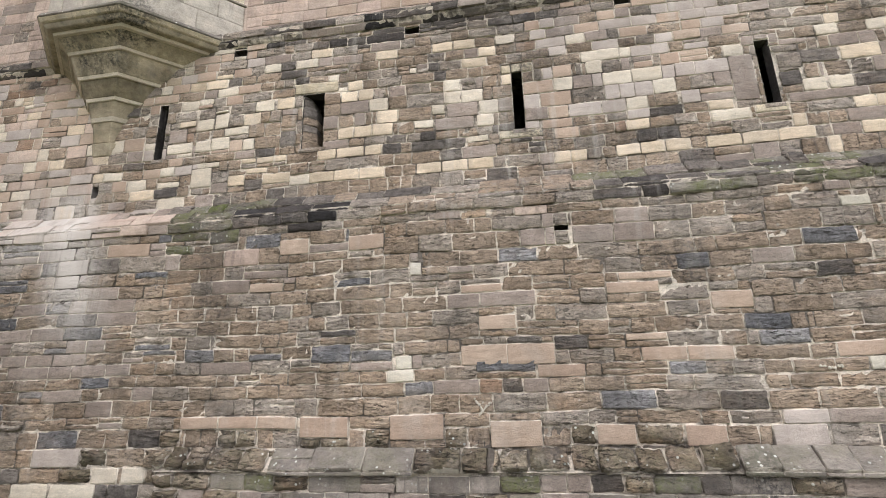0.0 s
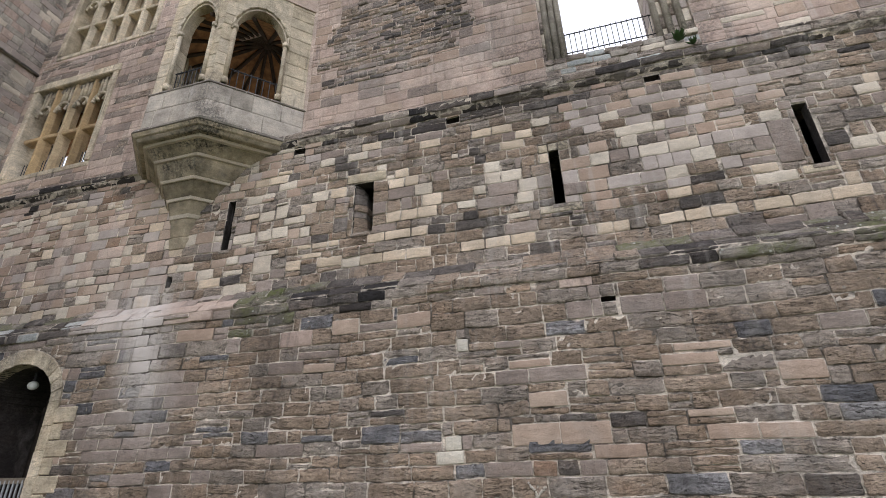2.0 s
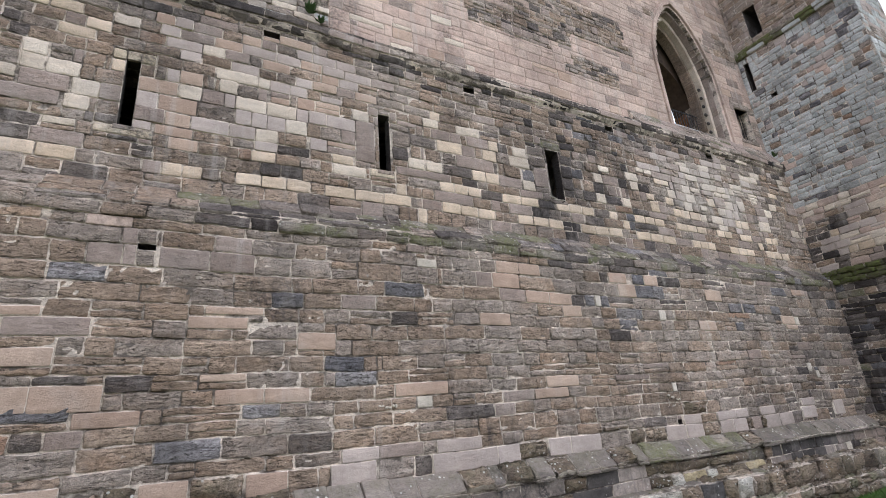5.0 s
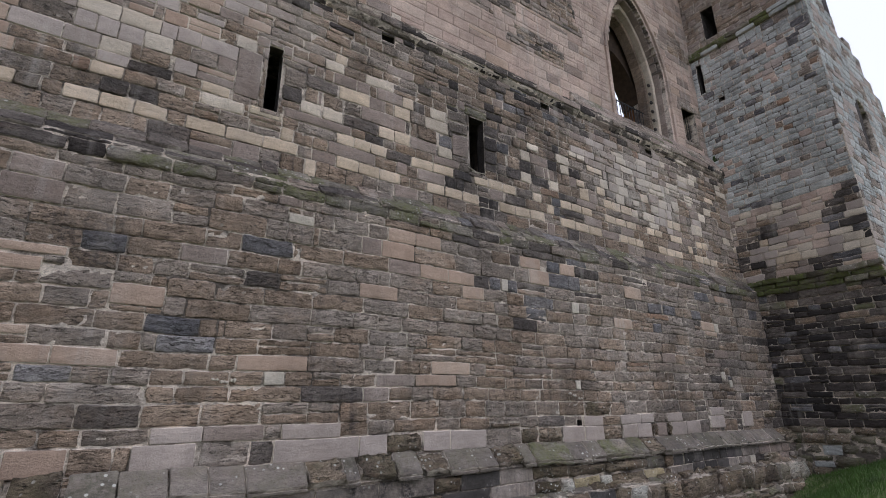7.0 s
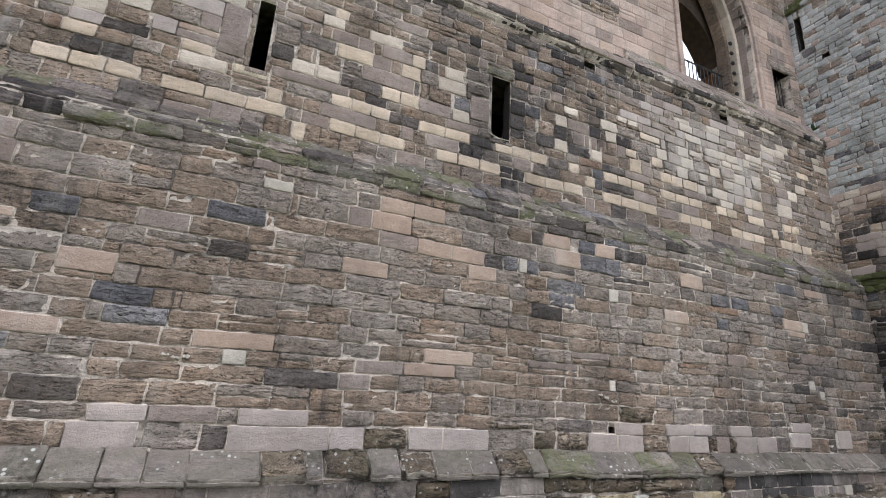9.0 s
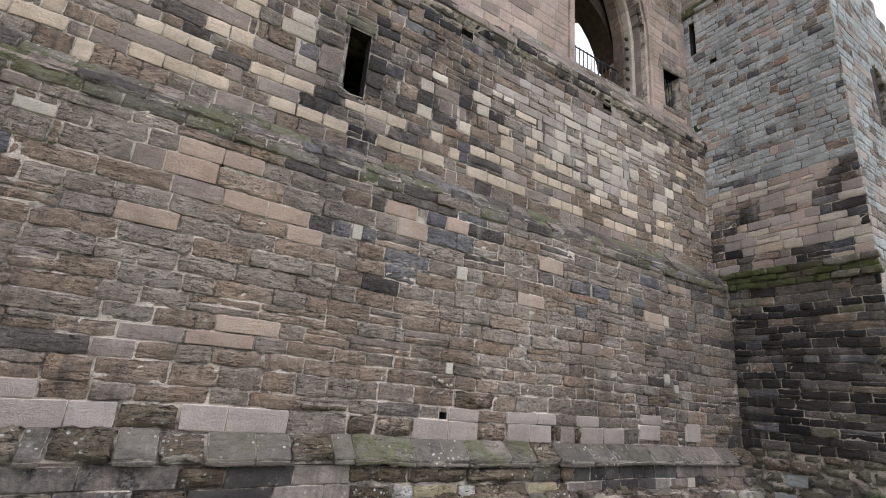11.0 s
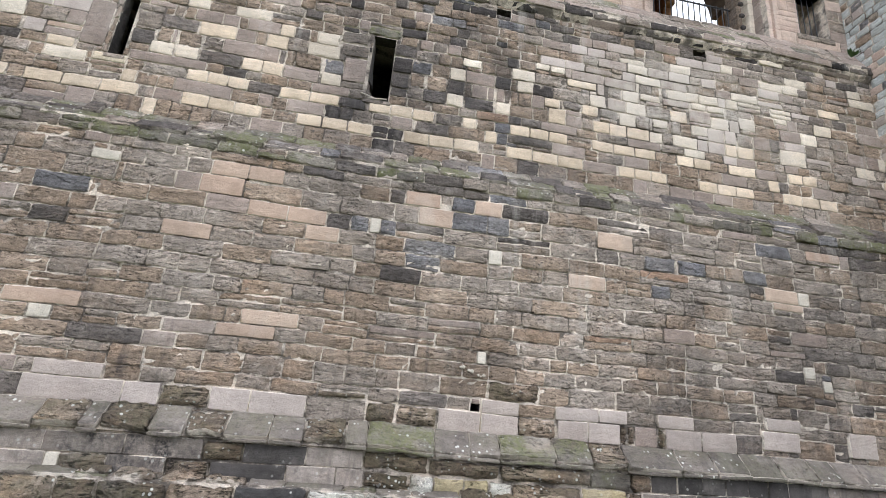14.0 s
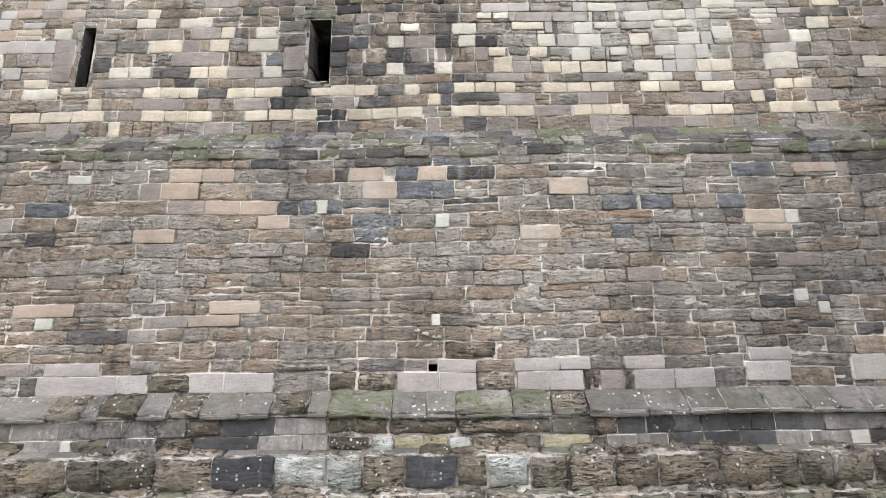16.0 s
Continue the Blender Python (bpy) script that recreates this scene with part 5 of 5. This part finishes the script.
# broken reveals left of the slits, stepping in to the gap
for x0, x1, z0, z1, gap, kinds in ((-4.26, -3.80, 6.5, 7.74, 0.2, (BROWN, DARK, DARK)), (8.76, 9.17, 6.45, 7.83, 0.33, (MAUVE, GREY, DARK))):
    z = z0
    while z < z1 - 0.05:
        hgt = min(float(rng.uniform(0.15, 0.32)), z1 - z)
        wide = max(0.03, x1 - gap - x0 - 0.09 * (z - z0) / (z1 - z0) + float(rng.normal(0, 0.03)))
        bm = bmesh.new()
        add_prism(bm, Face((0, 0, 0), (1, 0, 0), (0, 1, 0)), [(x0 - 0.01, Y_BAND + 0.03), (x0 + wide * 0.35, Y_BAND + 0.03 + float(rng.uniform(0, 0.03))), (x0 + wide, Y_BAND + 0.2), (x0 + wide, Y_BAND + 0.5), (x0 - 0.01, Y_BAND + 0.5)], z + 0.004, z + hgt - 0.004)
        bmesh.ops.bevel(bm, geom=list(bm.edges), offset=0.014, segments=1, affect="EDGES")
        part("reveal_stone", bm, kinds[int(rng.integers(0, 3))], wall_band)
        z += hgt

# dry sticks left on the sill of a slit
twigs = root("dry_twigs", (8.9, Y_BAND - 0.02, 6.455), "two pale dry twigs lying on a slit's sill", "twig")
for a, b in (((8.66, Y_BAND - 0.05, 6.53), (9.0, Y_BAND, 6.46)), ((8.8, Y_BAND - 0.01, 6.465), (9.14, Y_BAND - 0.04, 6.475))):
    bm = bmesh.new()
    rod(bm, a, b, 0.014, 6)
    part("twig", local(twigs, bm), WHITE, twigs)

# great window: moulded jambs and railing
great = root("window_1", (1.72, Y_TOP, 10.3), "great roofless window opening with moulded grey stone jambs", "window")
great["kind"] = "structure"
for side, x_in, x_out in ((-1, 0.67, 0.2), (1, 2.77, 3.45)):
    for k in range(3):
        a = x_in + (x_out - x_in) * k / 3
        b = x_in + (x_out - x_in) * (k + 1) / 3
        z = 10.3
        while z < 16.9:
            hgt = float(rng.uniform(0.28, 0.5))
            bm = bmesh.new()
            add_box(bm, min(a, b) + 0.004, max(a, b) - 0.004, Y_TOP + 0.20 - 0.06 * k, Y_TOP + 1.3, z, z + hgt - 0.008, 0.02)
            part("jamb_stone", local(great, bm), (GREY, BLUSH, PALE)[int(rng.integers(0, 3))], great)
            z += hgt
        bm = bmesh.new()
        rod(bm, (a, Y_TOP + 0.20 - 0.06 * k, 10.3), (a, Y_TOP + 0.20 - 0.06 * k, 16.9), 0.075, 14)
        part("shaft", local(great, bm), PARAPET, great, smooth=True)
railing("railing", "thin black iron railing across the great window", (0.7, 8.75, 10.75), (2.75, 8.75, 10.75), 0.72, 17, 0.009)

# pointed window
pointed = root("window_2", (16.3, Y_TOP, 10.1), "deep pointed window with moulded orders and pitted jambs", "window")
pointed["kind"] = "structure"
for k in range(4):
    hw, top = 1.75 - 0.13 * k, 15.95 - 0.2 * k
    face = Face((0, Y_TOP + 0.06 + 0.22 * (k - 0.35), 0), (1, 0, 0), (0, 0, 1))
    arch_stones(pointed, face, arch_line(16.3, hw - 0.14, 9.95 + 0.22 * k, 12.6, top - 0.21, 1.55, 12), arch_line(16.3, hw, 9.95 + 0.22 * k, 12.6, top, 1.55, 12), -0.3, 0.06, (ROSE, MAUVE, PALE, BROWN)[k])
bm = bmesh.new()
add_prism(bm, Face((0, 0, 0), (0, -1, 0), (0, 0, 1)), [(-8.4, 9.9), (-8.4, 10.1), (-9.0, 10.85), (-9.7, 10.85), (-9.7, 9.9)], -17.75, -14.85)
part("sloping_sill", local(pointed, bm), GREEN, pointed, "algae-stained sloping sill")
# black blobs paint the shade inside pits eroded in the jamb
for k in range(7):
    bm = bmesh.new()
    bmesh.ops.create_uvsphere(bm, u_segments=8, v_segments=6, radius=0.08, matrix=Matrix.Translation((17.5, Y_TOP + 0.42, 10.4 + 0.36 * k)) @ Matrix.Diagonal((1, 0.6, 0.8, 1)))
    part("pit", local(pointed, bm), BLACK, pointed, "black blob painted as the shade of an eroded pit")
bm = bmesh.new()
line = arch_line(16.3, 1.5, 12.2, 12.3, 14.1, 1.6, 12)[6:-6]
add_prism(bm, Face((0, Y_TOP + 1.3, 0), (1, 0, 0), (0, 0, 1)), [(17.95, 16.4), (14.65, 16.4), (14.65, 12.3)] + line + [(17.95, 12.3)], -0.5, 0.25)
part("rear_arch", local(pointed, bm), RIB, pointed, "brown rear arch of the window")
railing("railing", "black iron railing in the pointed window", (15.1, 9.15, 10.86), (17.5, 9.15, 10.86), 0.78, 15, 0.014)

# vaulted chamber behind the pointed window
bm = bmesh.new()
add_box(bm, 13.2, 18.5, 9.69, 13.6, 16.4, 16.7)
tagged(part("chamber_vault", bm, OCHRE), "dark ochre vault of the chamber behind the pointed window", "vault", kind="structure")
for nm, x0, x1, y0, y1, z0 in (("chamber_wall_west", 13.2, 13.5, 9.69, 13.6, 9.5), ("chamber_wall_back", 13.5, 18.2, 13.3, 13.6, 13.4)):
    bm = bmesh.new()
    add_box(bm, x0, x1, y0, y1, z0, 16.396)
    tagged(part(nm, bm, OCHRE), "dark ochre chamber wall behind the pointed window", "wall", kind="structure")
wall_mass("chamber_wall_east", Face((18.2, 0, 0), (0, -1, 0), (0, 0, 1)), -13.6, -9.69, 9.5, 16.396, 0.3, arch_cells(-13.5, -10.4, 9.9, 12.9, 15.9, 1.7), "ochre chamber wall with an arch open to the sky", OCHRE, OCHRE)
for k in range(5):
    bm = bmesh.new()
    rod(bm, (13.9 + k, 9.75, 15.2 + 0.25 * (2 - abs(k - 2))), (13.9 + k * 0.95, 13.2, 16.3), 0.1, 8)
    tagged(part("chamber_rib", bm, RIB), "dark vault rib", "rib", kind="structure")

small = root("window_3", (19.07, Y_TOP, 10.45), "small square barred window beside the tower", "window")
small["kind"] = "structure"
for nm, x0, x1, z0, z1 in (("lintel", 18.5, 19.65, 11.85, 12.1), ("sill", 18.55, 19.6, 10.33, 10.5)):
    bm = bmesh.new()
    add_box(bm, x0, x1, Y_TOP - 0.03, Y_TOP + 0.4, z0, z1, 0.02)
    part(nm, local(small, bm), GREY, small)
for i in range(5):
    bm = bmesh.new()
    rod(bm, (18.75 + 0.16 * i, 8.6, 10.5), (18.75 + 0.16 * i, 8.6, 11.85), 0.014, 6)
    part("bar", local(small, bm), IRON, small)


# traceried windows
def traceried(name, box, lights, head, transom, bars):
    x0, x1, z0, z1 = box
    ob = root(name, (x0, Y_TOP, z0), "tall stone window with mullions, transom and worn tracery", "window")
    ob["kind"] = "structure"
    w = (x1 - x0) / lights
    for nm, a, b, c, d in (("jamb", x0 - 0.22, x0, z0 + 0.054, z1 - 0.004), ("jamb", x1, x1 + 0.22, z0 + 0.054, z1 - 0.004), ("lintel", x0 - 0.26, x1 + 0.26, z1, z1 + 0.32), ("sill", x0 - 0.2, x1 + 0.2, z0 - 0.15, z0 + 0.05)):
        bm = bmesh.new()
        add_box(bm, a, b, Y_TOP - 0.05 + (0.02 if nm == "sill" else 0), Y_TOP + 0.5, c, d, 0.03)
        part(nm, local(ob, bm), DRESSED, ob)
    for i in range(1, lights):
        x = x0 + w * i
        bm = bmesh.new()
        add_prism(bm, Face((0, 0, 0), (1, 0, 0), (0, 1, 0)), [(x - 0.05, Y_TOP + 0.06), (x + 0.05, Y_TOP + 0.06), (x + 0.12, Y_TOP + 0.2), (x + 0.06, Y_TOP + 0.42), (x - 0.06, Y_TOP + 0.42), (x - 0.12, Y_TOP + 0.2)], z0, z1)
        part("mullion", local(ob, bm), GOLD if bars else DRESSED, ob)
    for zt in transom:
        for i in range(lights):
            bm = bmesh.new()
            add_box(bm, x0 + w * i + 0.05, x0 + w * (i + 1) - 0.05, Y_TOP + 0.08, Y_TOP + 0.4, zt - 0.08, zt + 0.08, 0.03)
            part("transom", local(ob, bm), GOLD if bars else DRESSED, ob)
    if head:
        for i in range(lights):
            c = x0 + w * (i + 0.5)
            hw = w / 2 - 0.08
            line = arch_line(c, hw, z1 - head - 0.05, z1 - head, z1 - head + 0.36, 1.6, 10)[6:-6]
            bm = bmesh.new()
            for p, q in zip(line[:-1], line[1:]):
                rod(bm, (p[0], Y_TOP + 0.14, p[1]), (q[0], Y_TOP + 0.14, q[1]), 0.065, 8)
            part("arch_bar", local(ob, bm), DRESSED, ob, smooth=True)
            # cusps under the arch and upright bars over it
            for t in (-0.62, 0.62):
                bm = bmesh.new()
                rod(bm, (c + hw * t, Y_TOP + 0.14, z1 - head + 0.2), (c + hw * t * 0.45, Y_TOP + 0.14, z1 - head + 0.04), 0.05, 6)
                part("cusp", local(ob, bm), DRESSED, ob)
            for t in (-0.5, 0.0, 0.5):
                low = arch_rise(1.6, hw, z1 - head, z1 - head + 0.36, t)
                bm = bmesh.new()
                rod(bm, (c + hw * t, Y_TOP + 0.14, low), (c + hw * t, Y_TOP + 0.14, z1), 0.05 if t else 0.065, 8)
                part("tracery_bar", local(ob, bm), DRESSED, ob, smooth=True)
            bm = bmesh.new()
            for t in (-0.75, -0.25, 0.25, 0.75):
                rod(bm, (c + hw * (t - 0.25), Y_TOP + 0.14, z1 - 0.16), (c + hw * t, Y_TOP + 0.14, z1 - 0.03), 0.04, 6)
                rod(bm, (c + hw * t, Y_TOP + 0.14, z1 - 0.03), (c + hw * (t + 0.25), Y_TOP + 0.14, z1 - 0.16), 0.04, 6)
            part("tracery_head", local(ob, bm), GREY, ob)
    if bars:
        for i in range(lights):
            for j in range(5):
                x = x0 + w * i + 0.16 + (w - 0.32) * j / 4
                bm = bmesh.new()
                rod(bm, (x, Y_TOP + 0.3, z0), (x, Y_TOP + 0.3, z0 + 0.75), 0.013, 6)
                part("bar", local(ob, bm), IRON, ob)


traceried("window_4", TRACERY[0], 4, 1.0, (12.05,), True)
traceried("window_5", TRACERY[1], 5, 0.9, (17.1,), False)
# added panel whose brown ochre stands in for the dim window interior
bm = bmesh.new()
add_box(bm, TRACERY[0][0] - 0.3, TRACERY[0][1] + 0.3, Y_TOP + 1.31, Y_TOP + 1.5, 12.45, 14.6)
tagged(part("inner_lintel", bm, OCHRE), "ochre panel added as the dark interior behind the traceried window", "wall", kind="structure")
bm = bmesh.new()
add_box(bm, TRACERY[1][0] - 0.1, TRACERY[1][1] + 0.1, Y_TOP + 0.45, Y_TOP + 0.7, 15.4, 19.2)
tagged(part("blocking_wall", bm, PALE), "pale stone blocking behind the upper tracery", "wall", kind="structure")

# oriel
OC, OY = -8.43, Y_TOP
ORIEL = ((2.5, 0.0), (0.85, -1.72), (-0.98, -1.72), (-2.5, 0.0))


def oct_ring(s, back=0.25):
    """The oriel's outline at scale s; the corbel leans to one side as it narrows."""
    c = OC - 0.62 * max(0.0, 0.93 - s)
    pts = [(c + s * x, OY + s * y) for x, y in ORIEL]
    return [(pts[0][0], OY + back)] + pts + [(pts[3][0], OY + back)]


def frustum(bm, z0, s0, z1, s1):
    a = [bm.verts.new((x, y, z0)) for x, y in oct_ring(s0)]
    b = [bm.verts.new((x, y, z1)) for x, y in oct_ring(s1)]
    bm.faces.new(a), bm.faces.new(b[::-1])
    for i in range(len(a)):
        j = (i + 1) % len(a)
        bm.faces.new((a[i], b[i], b[j], a[j]))
    return bm


oriel = root("oriel_window", (OC, OY, 6.0), "canted cream stone oriel on a tapering corbel with open arches", "oriel window")
for nm, z0, s0, z1, s1, mat in (("corbel_tip", 6.12, 0.12, 6.5, 0.16, PINK), ("corbel_tip", 6.51, 0.165, 6.8, 0.2, BUFF), ("corbel_tip", 6.81, 0.2, 7.1, 0.235, CORBEL), ("corbel_tier", 7.1, 0.22, 7.62, 0.27, CORBEL), ("corbel_tier", 7.62, 0.29, 8.02, 0.37, CORBEL), ("corbel_tier", 8.02, 0.4, 8.42, 0.51, CORBEL),
                                ("corbel_tier", 8.42, 0.54, 8.85, 0.67, CORBEL), ("corbel_tier", 8.85, 0.70, 9.1, 0.86, CORBEL), ("lip", 9.1, 0.95, 9.2, 0.99, CORBEL), ("lip", 9.2, 1.0, 9.3, 1.04, DRESSED),
                                ("lip", 9.3, 1.05, 9.42, 1.02, LICHEN), ("parapet", 9.42, 0.965, 9.98, 0.965, PARAPET), ("parapet", 9.988, 0.962, 10.5, 0.962, PARAPET), ("coping", 10.5, 0.99, 10.58, 0.97, LICHEN)):
    bm = frustum(bmesh.new(), z0, s0, z1, s1)
    bmesh.ops.bevel(bm, geom=[e for e in bm.edges], offset=0.02, segments=1, affect="EDGES")
    tier = part(nm, local(oriel, bm), mat, oriel)
    if nm == "corbel_tier":
        bm = frustum(bmesh.new(), z1 - 0.05, s1 + 0.01, z1 + 0.03, s1 + 0.034)
        part("fillet", local(oriel, bm), PALE, oriel)


par = [Vector(q) for q in oct_ring(0.966)[1:5]]
for q, r in zip(par[:-1], par[1:]):
    way = (q - r).normalized()
    face = Face((*r, 0), (way.x, way.y, 0), (0, 0, 1))
    masonry(oriel, face, coursed(0.01, (q - r).length - 0.01, [9.44, 9.96, 10.49], 0.4, 1.1, lambda x, z: "parapet", (), (), 0.004, 0.002), "parapet_facing", lambda s: True, "parapet_stone")


def pier(bm, a, b, w, z0, z1):
    """An upright between plan points a and b of the oriel's face line, w deep."""
    a, b = Vector(a), Vector(b)
    n = Vector((b.y - a.y, a.x - b.x)).normalized() * w
    low = [bm.verts.new((*p, z0)) for p in (a, b, b + n, a + n)]
    top = [bm.verts.new((*p, z1)) for p in (a, b, b + n, a + n)]
    bm.faces.new(low), bm.faces.new(top[::-1])
    for i in range(4):
        j = (i + 1) % 4
        bm.faces.new((low[i], low[j], top[j], top[i]))


ring = [Vector(p) for p in oct_ring(0.95)[1:5]]
for i in range(3):
    a, b = ring[i], ring[i + 1]
    L = (b - a).length
    # jamb piers, in courses
    lo, hi = (0.30, 0.13) if i == 0 else ((0.13, 0.30) if i == 2 else (0.15, 0.24))
    for f0, f1 in ((0, lo), (1 - hi, 1)):
        z = 10.58
        while z < 14.15:
            hgt = float(rng.uniform(0.35, 0.6))
            bm = bmesh.new()
            pier(bm, a.lerp(b, f0), a.lerp(b, f1), 0.34, z, min(z + hgt, 14.2) - 0.006)
            bmesh.ops.bevel(bm, geom=list(bm.edges), offset=0.012, segments=1, affect="EDGES")
            part("jamb_stone", local(oriel, bm), DRESSED, oriel)
            z += hgt
    # moulded rolls at the edges of the opening
    for f in (lo, 1 - hi):
        p = a.lerp(b, f)
        bm = bmesh.new()
        rod(bm, (p.x, p.y, 10.6), (p.x, p.y, 12.55), 0.06, 10)
        rod(bm, (p.x, p.y, 10.6), (p.x, p.y, 10.78), 0.085, 10)
        rod(bm, (p.x, p.y, 12.45), (p.x, p.y, 12.58), 0.08, 10)
        part("jamb_roll", local(oriel, bm), DRESSED, oriel, smooth=True)
    # arched heads and the wall over them
    U = (b - a).normalized()
    face = Face((*b, 0), (-U.x, -U.y, 0), (0, 0, 1))
    spans = [(hi, 1 - lo)]
    for f0, f1 in spans:
        c, hw = L * (f0 + f1) / 2, L * (f1 - f0) / 2
        line = arch_line(c, hw, 12.4, 12.5, 13.45, 1.9, 10)[6:-6]
        bm = bmesh.new()
        add_prism(bm, face, [(c + hw + 0.06, 14.2), (c - hw - 0.06, 14.2), (c - hw - 0.06, 12.5)] + line + [(c + hw + 0.06, 12.5)], -0.3, 0.01)
        part("arch_head", local(oriel, bm), DRESSED, oriel)
        line2 = arch_line(c, hw + 0.07, 12.3, 12.5, 13.55, 1.9, 10)
        bm = bmesh.new()
        pts = [face.at(np.array([u]), np.array([v]), np.array([0.03]))[0] for u, v in line2[4:-4]]
        for p, q in zip(pts[:-1], pts[1:]):
            rod(bm, p, q, 0.032, 6)
        part("hood_mould", local(oriel, bm), DRESSED, oriel, smooth=True)
bm = frustum(bmesh.new(), 14.2, 0.97, 16.5, 0.97)
part("upper_wall", local(oriel, bm), ROSE, oriel)
# ribbed vault inside
eaves = [Vector(q) for q in oct_ring(0.86, 3.4)]
rim_pts = []
for q, r in zip(eaves, eaves[1:] + eaves[:1]):
    rim_pts += [q.lerp(r, f) for f in (0, 0.33, 0.67)]
bm = bmesh.new()
hub = bm.verts.new((OC + 0.1, OY + 0.9, 14.7))
base = [bm.verts.new((q.x, q.y, 13.3)) for q in rim_pts]
for k in range(len(base)):
    bm.faces.new((hub, base[k], base[(k + 1) % len(base)]))
part("vault", local(oriel, bm), OCHRE, oriel, "ochre umbrella vault")
for q in rim_pts:
    bm = bmesh.new()
    rod(bm, (OC + 0.1, OY + 0.9, 14.65), (q.x, q.y, 13.26), 0.06, 6)
    part("vault_rib", local(oriel, bm), RIB, oriel)
bm = bmesh.new()
bmesh.ops.create_uvsphere(bm, u_segments=12, v_segments=8, radius=0.16, matrix=Matrix.Translation((OC + 0.1, OY + 0.9, 14.6)))
part("vault_boss", local(oriel, bm), RIB, oriel, smooth=True)
inner = [Vector(p) for p in oct_ring(0.86)[1:5]]
for i, n in ((0, 9), (1, 9)):
    a, b = inner[i], inner[i + 1]
    railing("railing", "black iron railing behind the oriel parapet", (*a, 10.58), (*b, 10.58), 0.75, n + 4, 0.013)

# ---- grass and wall plants ----
gr = random.Random(3)
V, Q = [], []
while len(V) < 4 * 26000:
    x, y = gr.uniform(12.5, 20.0), gr.uniform(3.2, 7.25)
    z = ground_height(x, y) - 0.01
    h, a, w = gr.uniform(0.04, 0.12), gr.uniform(0, 6.28), gr.uniform(0.004, 0.008)
    dx, dy, lx, ly = math.cos(a) * w, math.sin(a) * w, gr.gauss(0, 0.03), gr.gauss(0, 0.03)
    k = len(V)
    V += [(x - dx, y - dy, z), (x + dx, y + dy, z), (x + lx + dx * 0.2, y + ly + dy * 0.2, z + h), (x + lx - dx * 0.2, y + ly - dy * 0.2, z + h)]
    Q.append((k, k + 1, k + 2, k + 3))
tagged(new("grass", mesh_from("grass", V, Q, [BLADE])), "short bright green grass at the wall foot", "grass", kind="stuff")


def tuft(x, y, z, n, size):
    V, Q = [], []
    for _ in range(n):
        a, up = gr.uniform(0, 6.28), gr.uniform(0.2, 1.0)
        L, w = size * gr.uniform(0.5, 1), size * 0.12
        d = Vector((math.cos(a) * (1.1 - up), -abs(math.sin(a)) * (1.1 - up) - 0.1, up)).normalized() * L
        s = Vector((-math.sin(a), math.cos(a), 0)) * w
        o = Vector((x, y, z))
        k = len(V)
        V += [o, o + d * 0.5 + s, o + d, o + d * 0.5 - s]
        Q.append((k, k + 1, k + 2, k + 3))
    tagged(new("wall_plant", mesh_from("wall_plant", [tuple(v) for v in V], Q, [LEAF])), "small green plant rooted in the wall joints", "plant", "plants on the wall")


tuft(3.0, 8.3, 10.02, 40, 0.3)
tuft(3.25, 8.3, 9.85, 26, 0.22)
tuft(19.5, 8.0, 9.7, 26, 0.25)


def lime_mark(strokes, label):
    """Old lime splashed on the wall: thin raised dabs along short strokes, one mark a mesh."""
    bm = bmesh.new()
    for (xa, za), (xb, zb), w in strokes:
        long = math.hypot(xb - xa, zb - za)
        k = max(1, int(long / (w * 0.45)))
        for i in range(k + 1):
            t = i / k
            x, z = xa + (xb - xa) * t + rng.normal(0, w * 0.2), za + (zb - za) * t + rng.normal(0, w * 0.2)
            r = w * rng.uniform(0.35, 0.75)
            m = pose(x, LIME_Y, z, 0, 0, 0) @ Matrix.Diagonal((r, 0.02, r * rng.uniform(0.6, 1.2), 1))
            bmesh.ops.create_icosphere(bm, subdivisions=1, radius=1.0, matrix=m)
    ob = part("lime_mark", bm, WHITE)
    tagged(ob, label, "lime mark", kind="structure")


LIME_Y = Y_LOW - 0.036
lime_mark([((-0.9, 1.64), (-0.77, 1.46), 0.035), ((-0.65, 1.58), (-0.77, 1.46), 0.035), ((-0.77, 1.46), (-0.84, 1.38), 0.03)], "branching white lime mark on brown masonry")
for pts in (((4.09, 1.99), (4.22, 1.97), (4.33, 1.99)), ((10.81, 1.85), (10.96, 1.81), (11.11, 1.75))):
    lime_mark([(q, (q[0] + 0.05, q[1] - 0.01), 0.045) for q in pts], "dabs of white lime on weathered masonry")
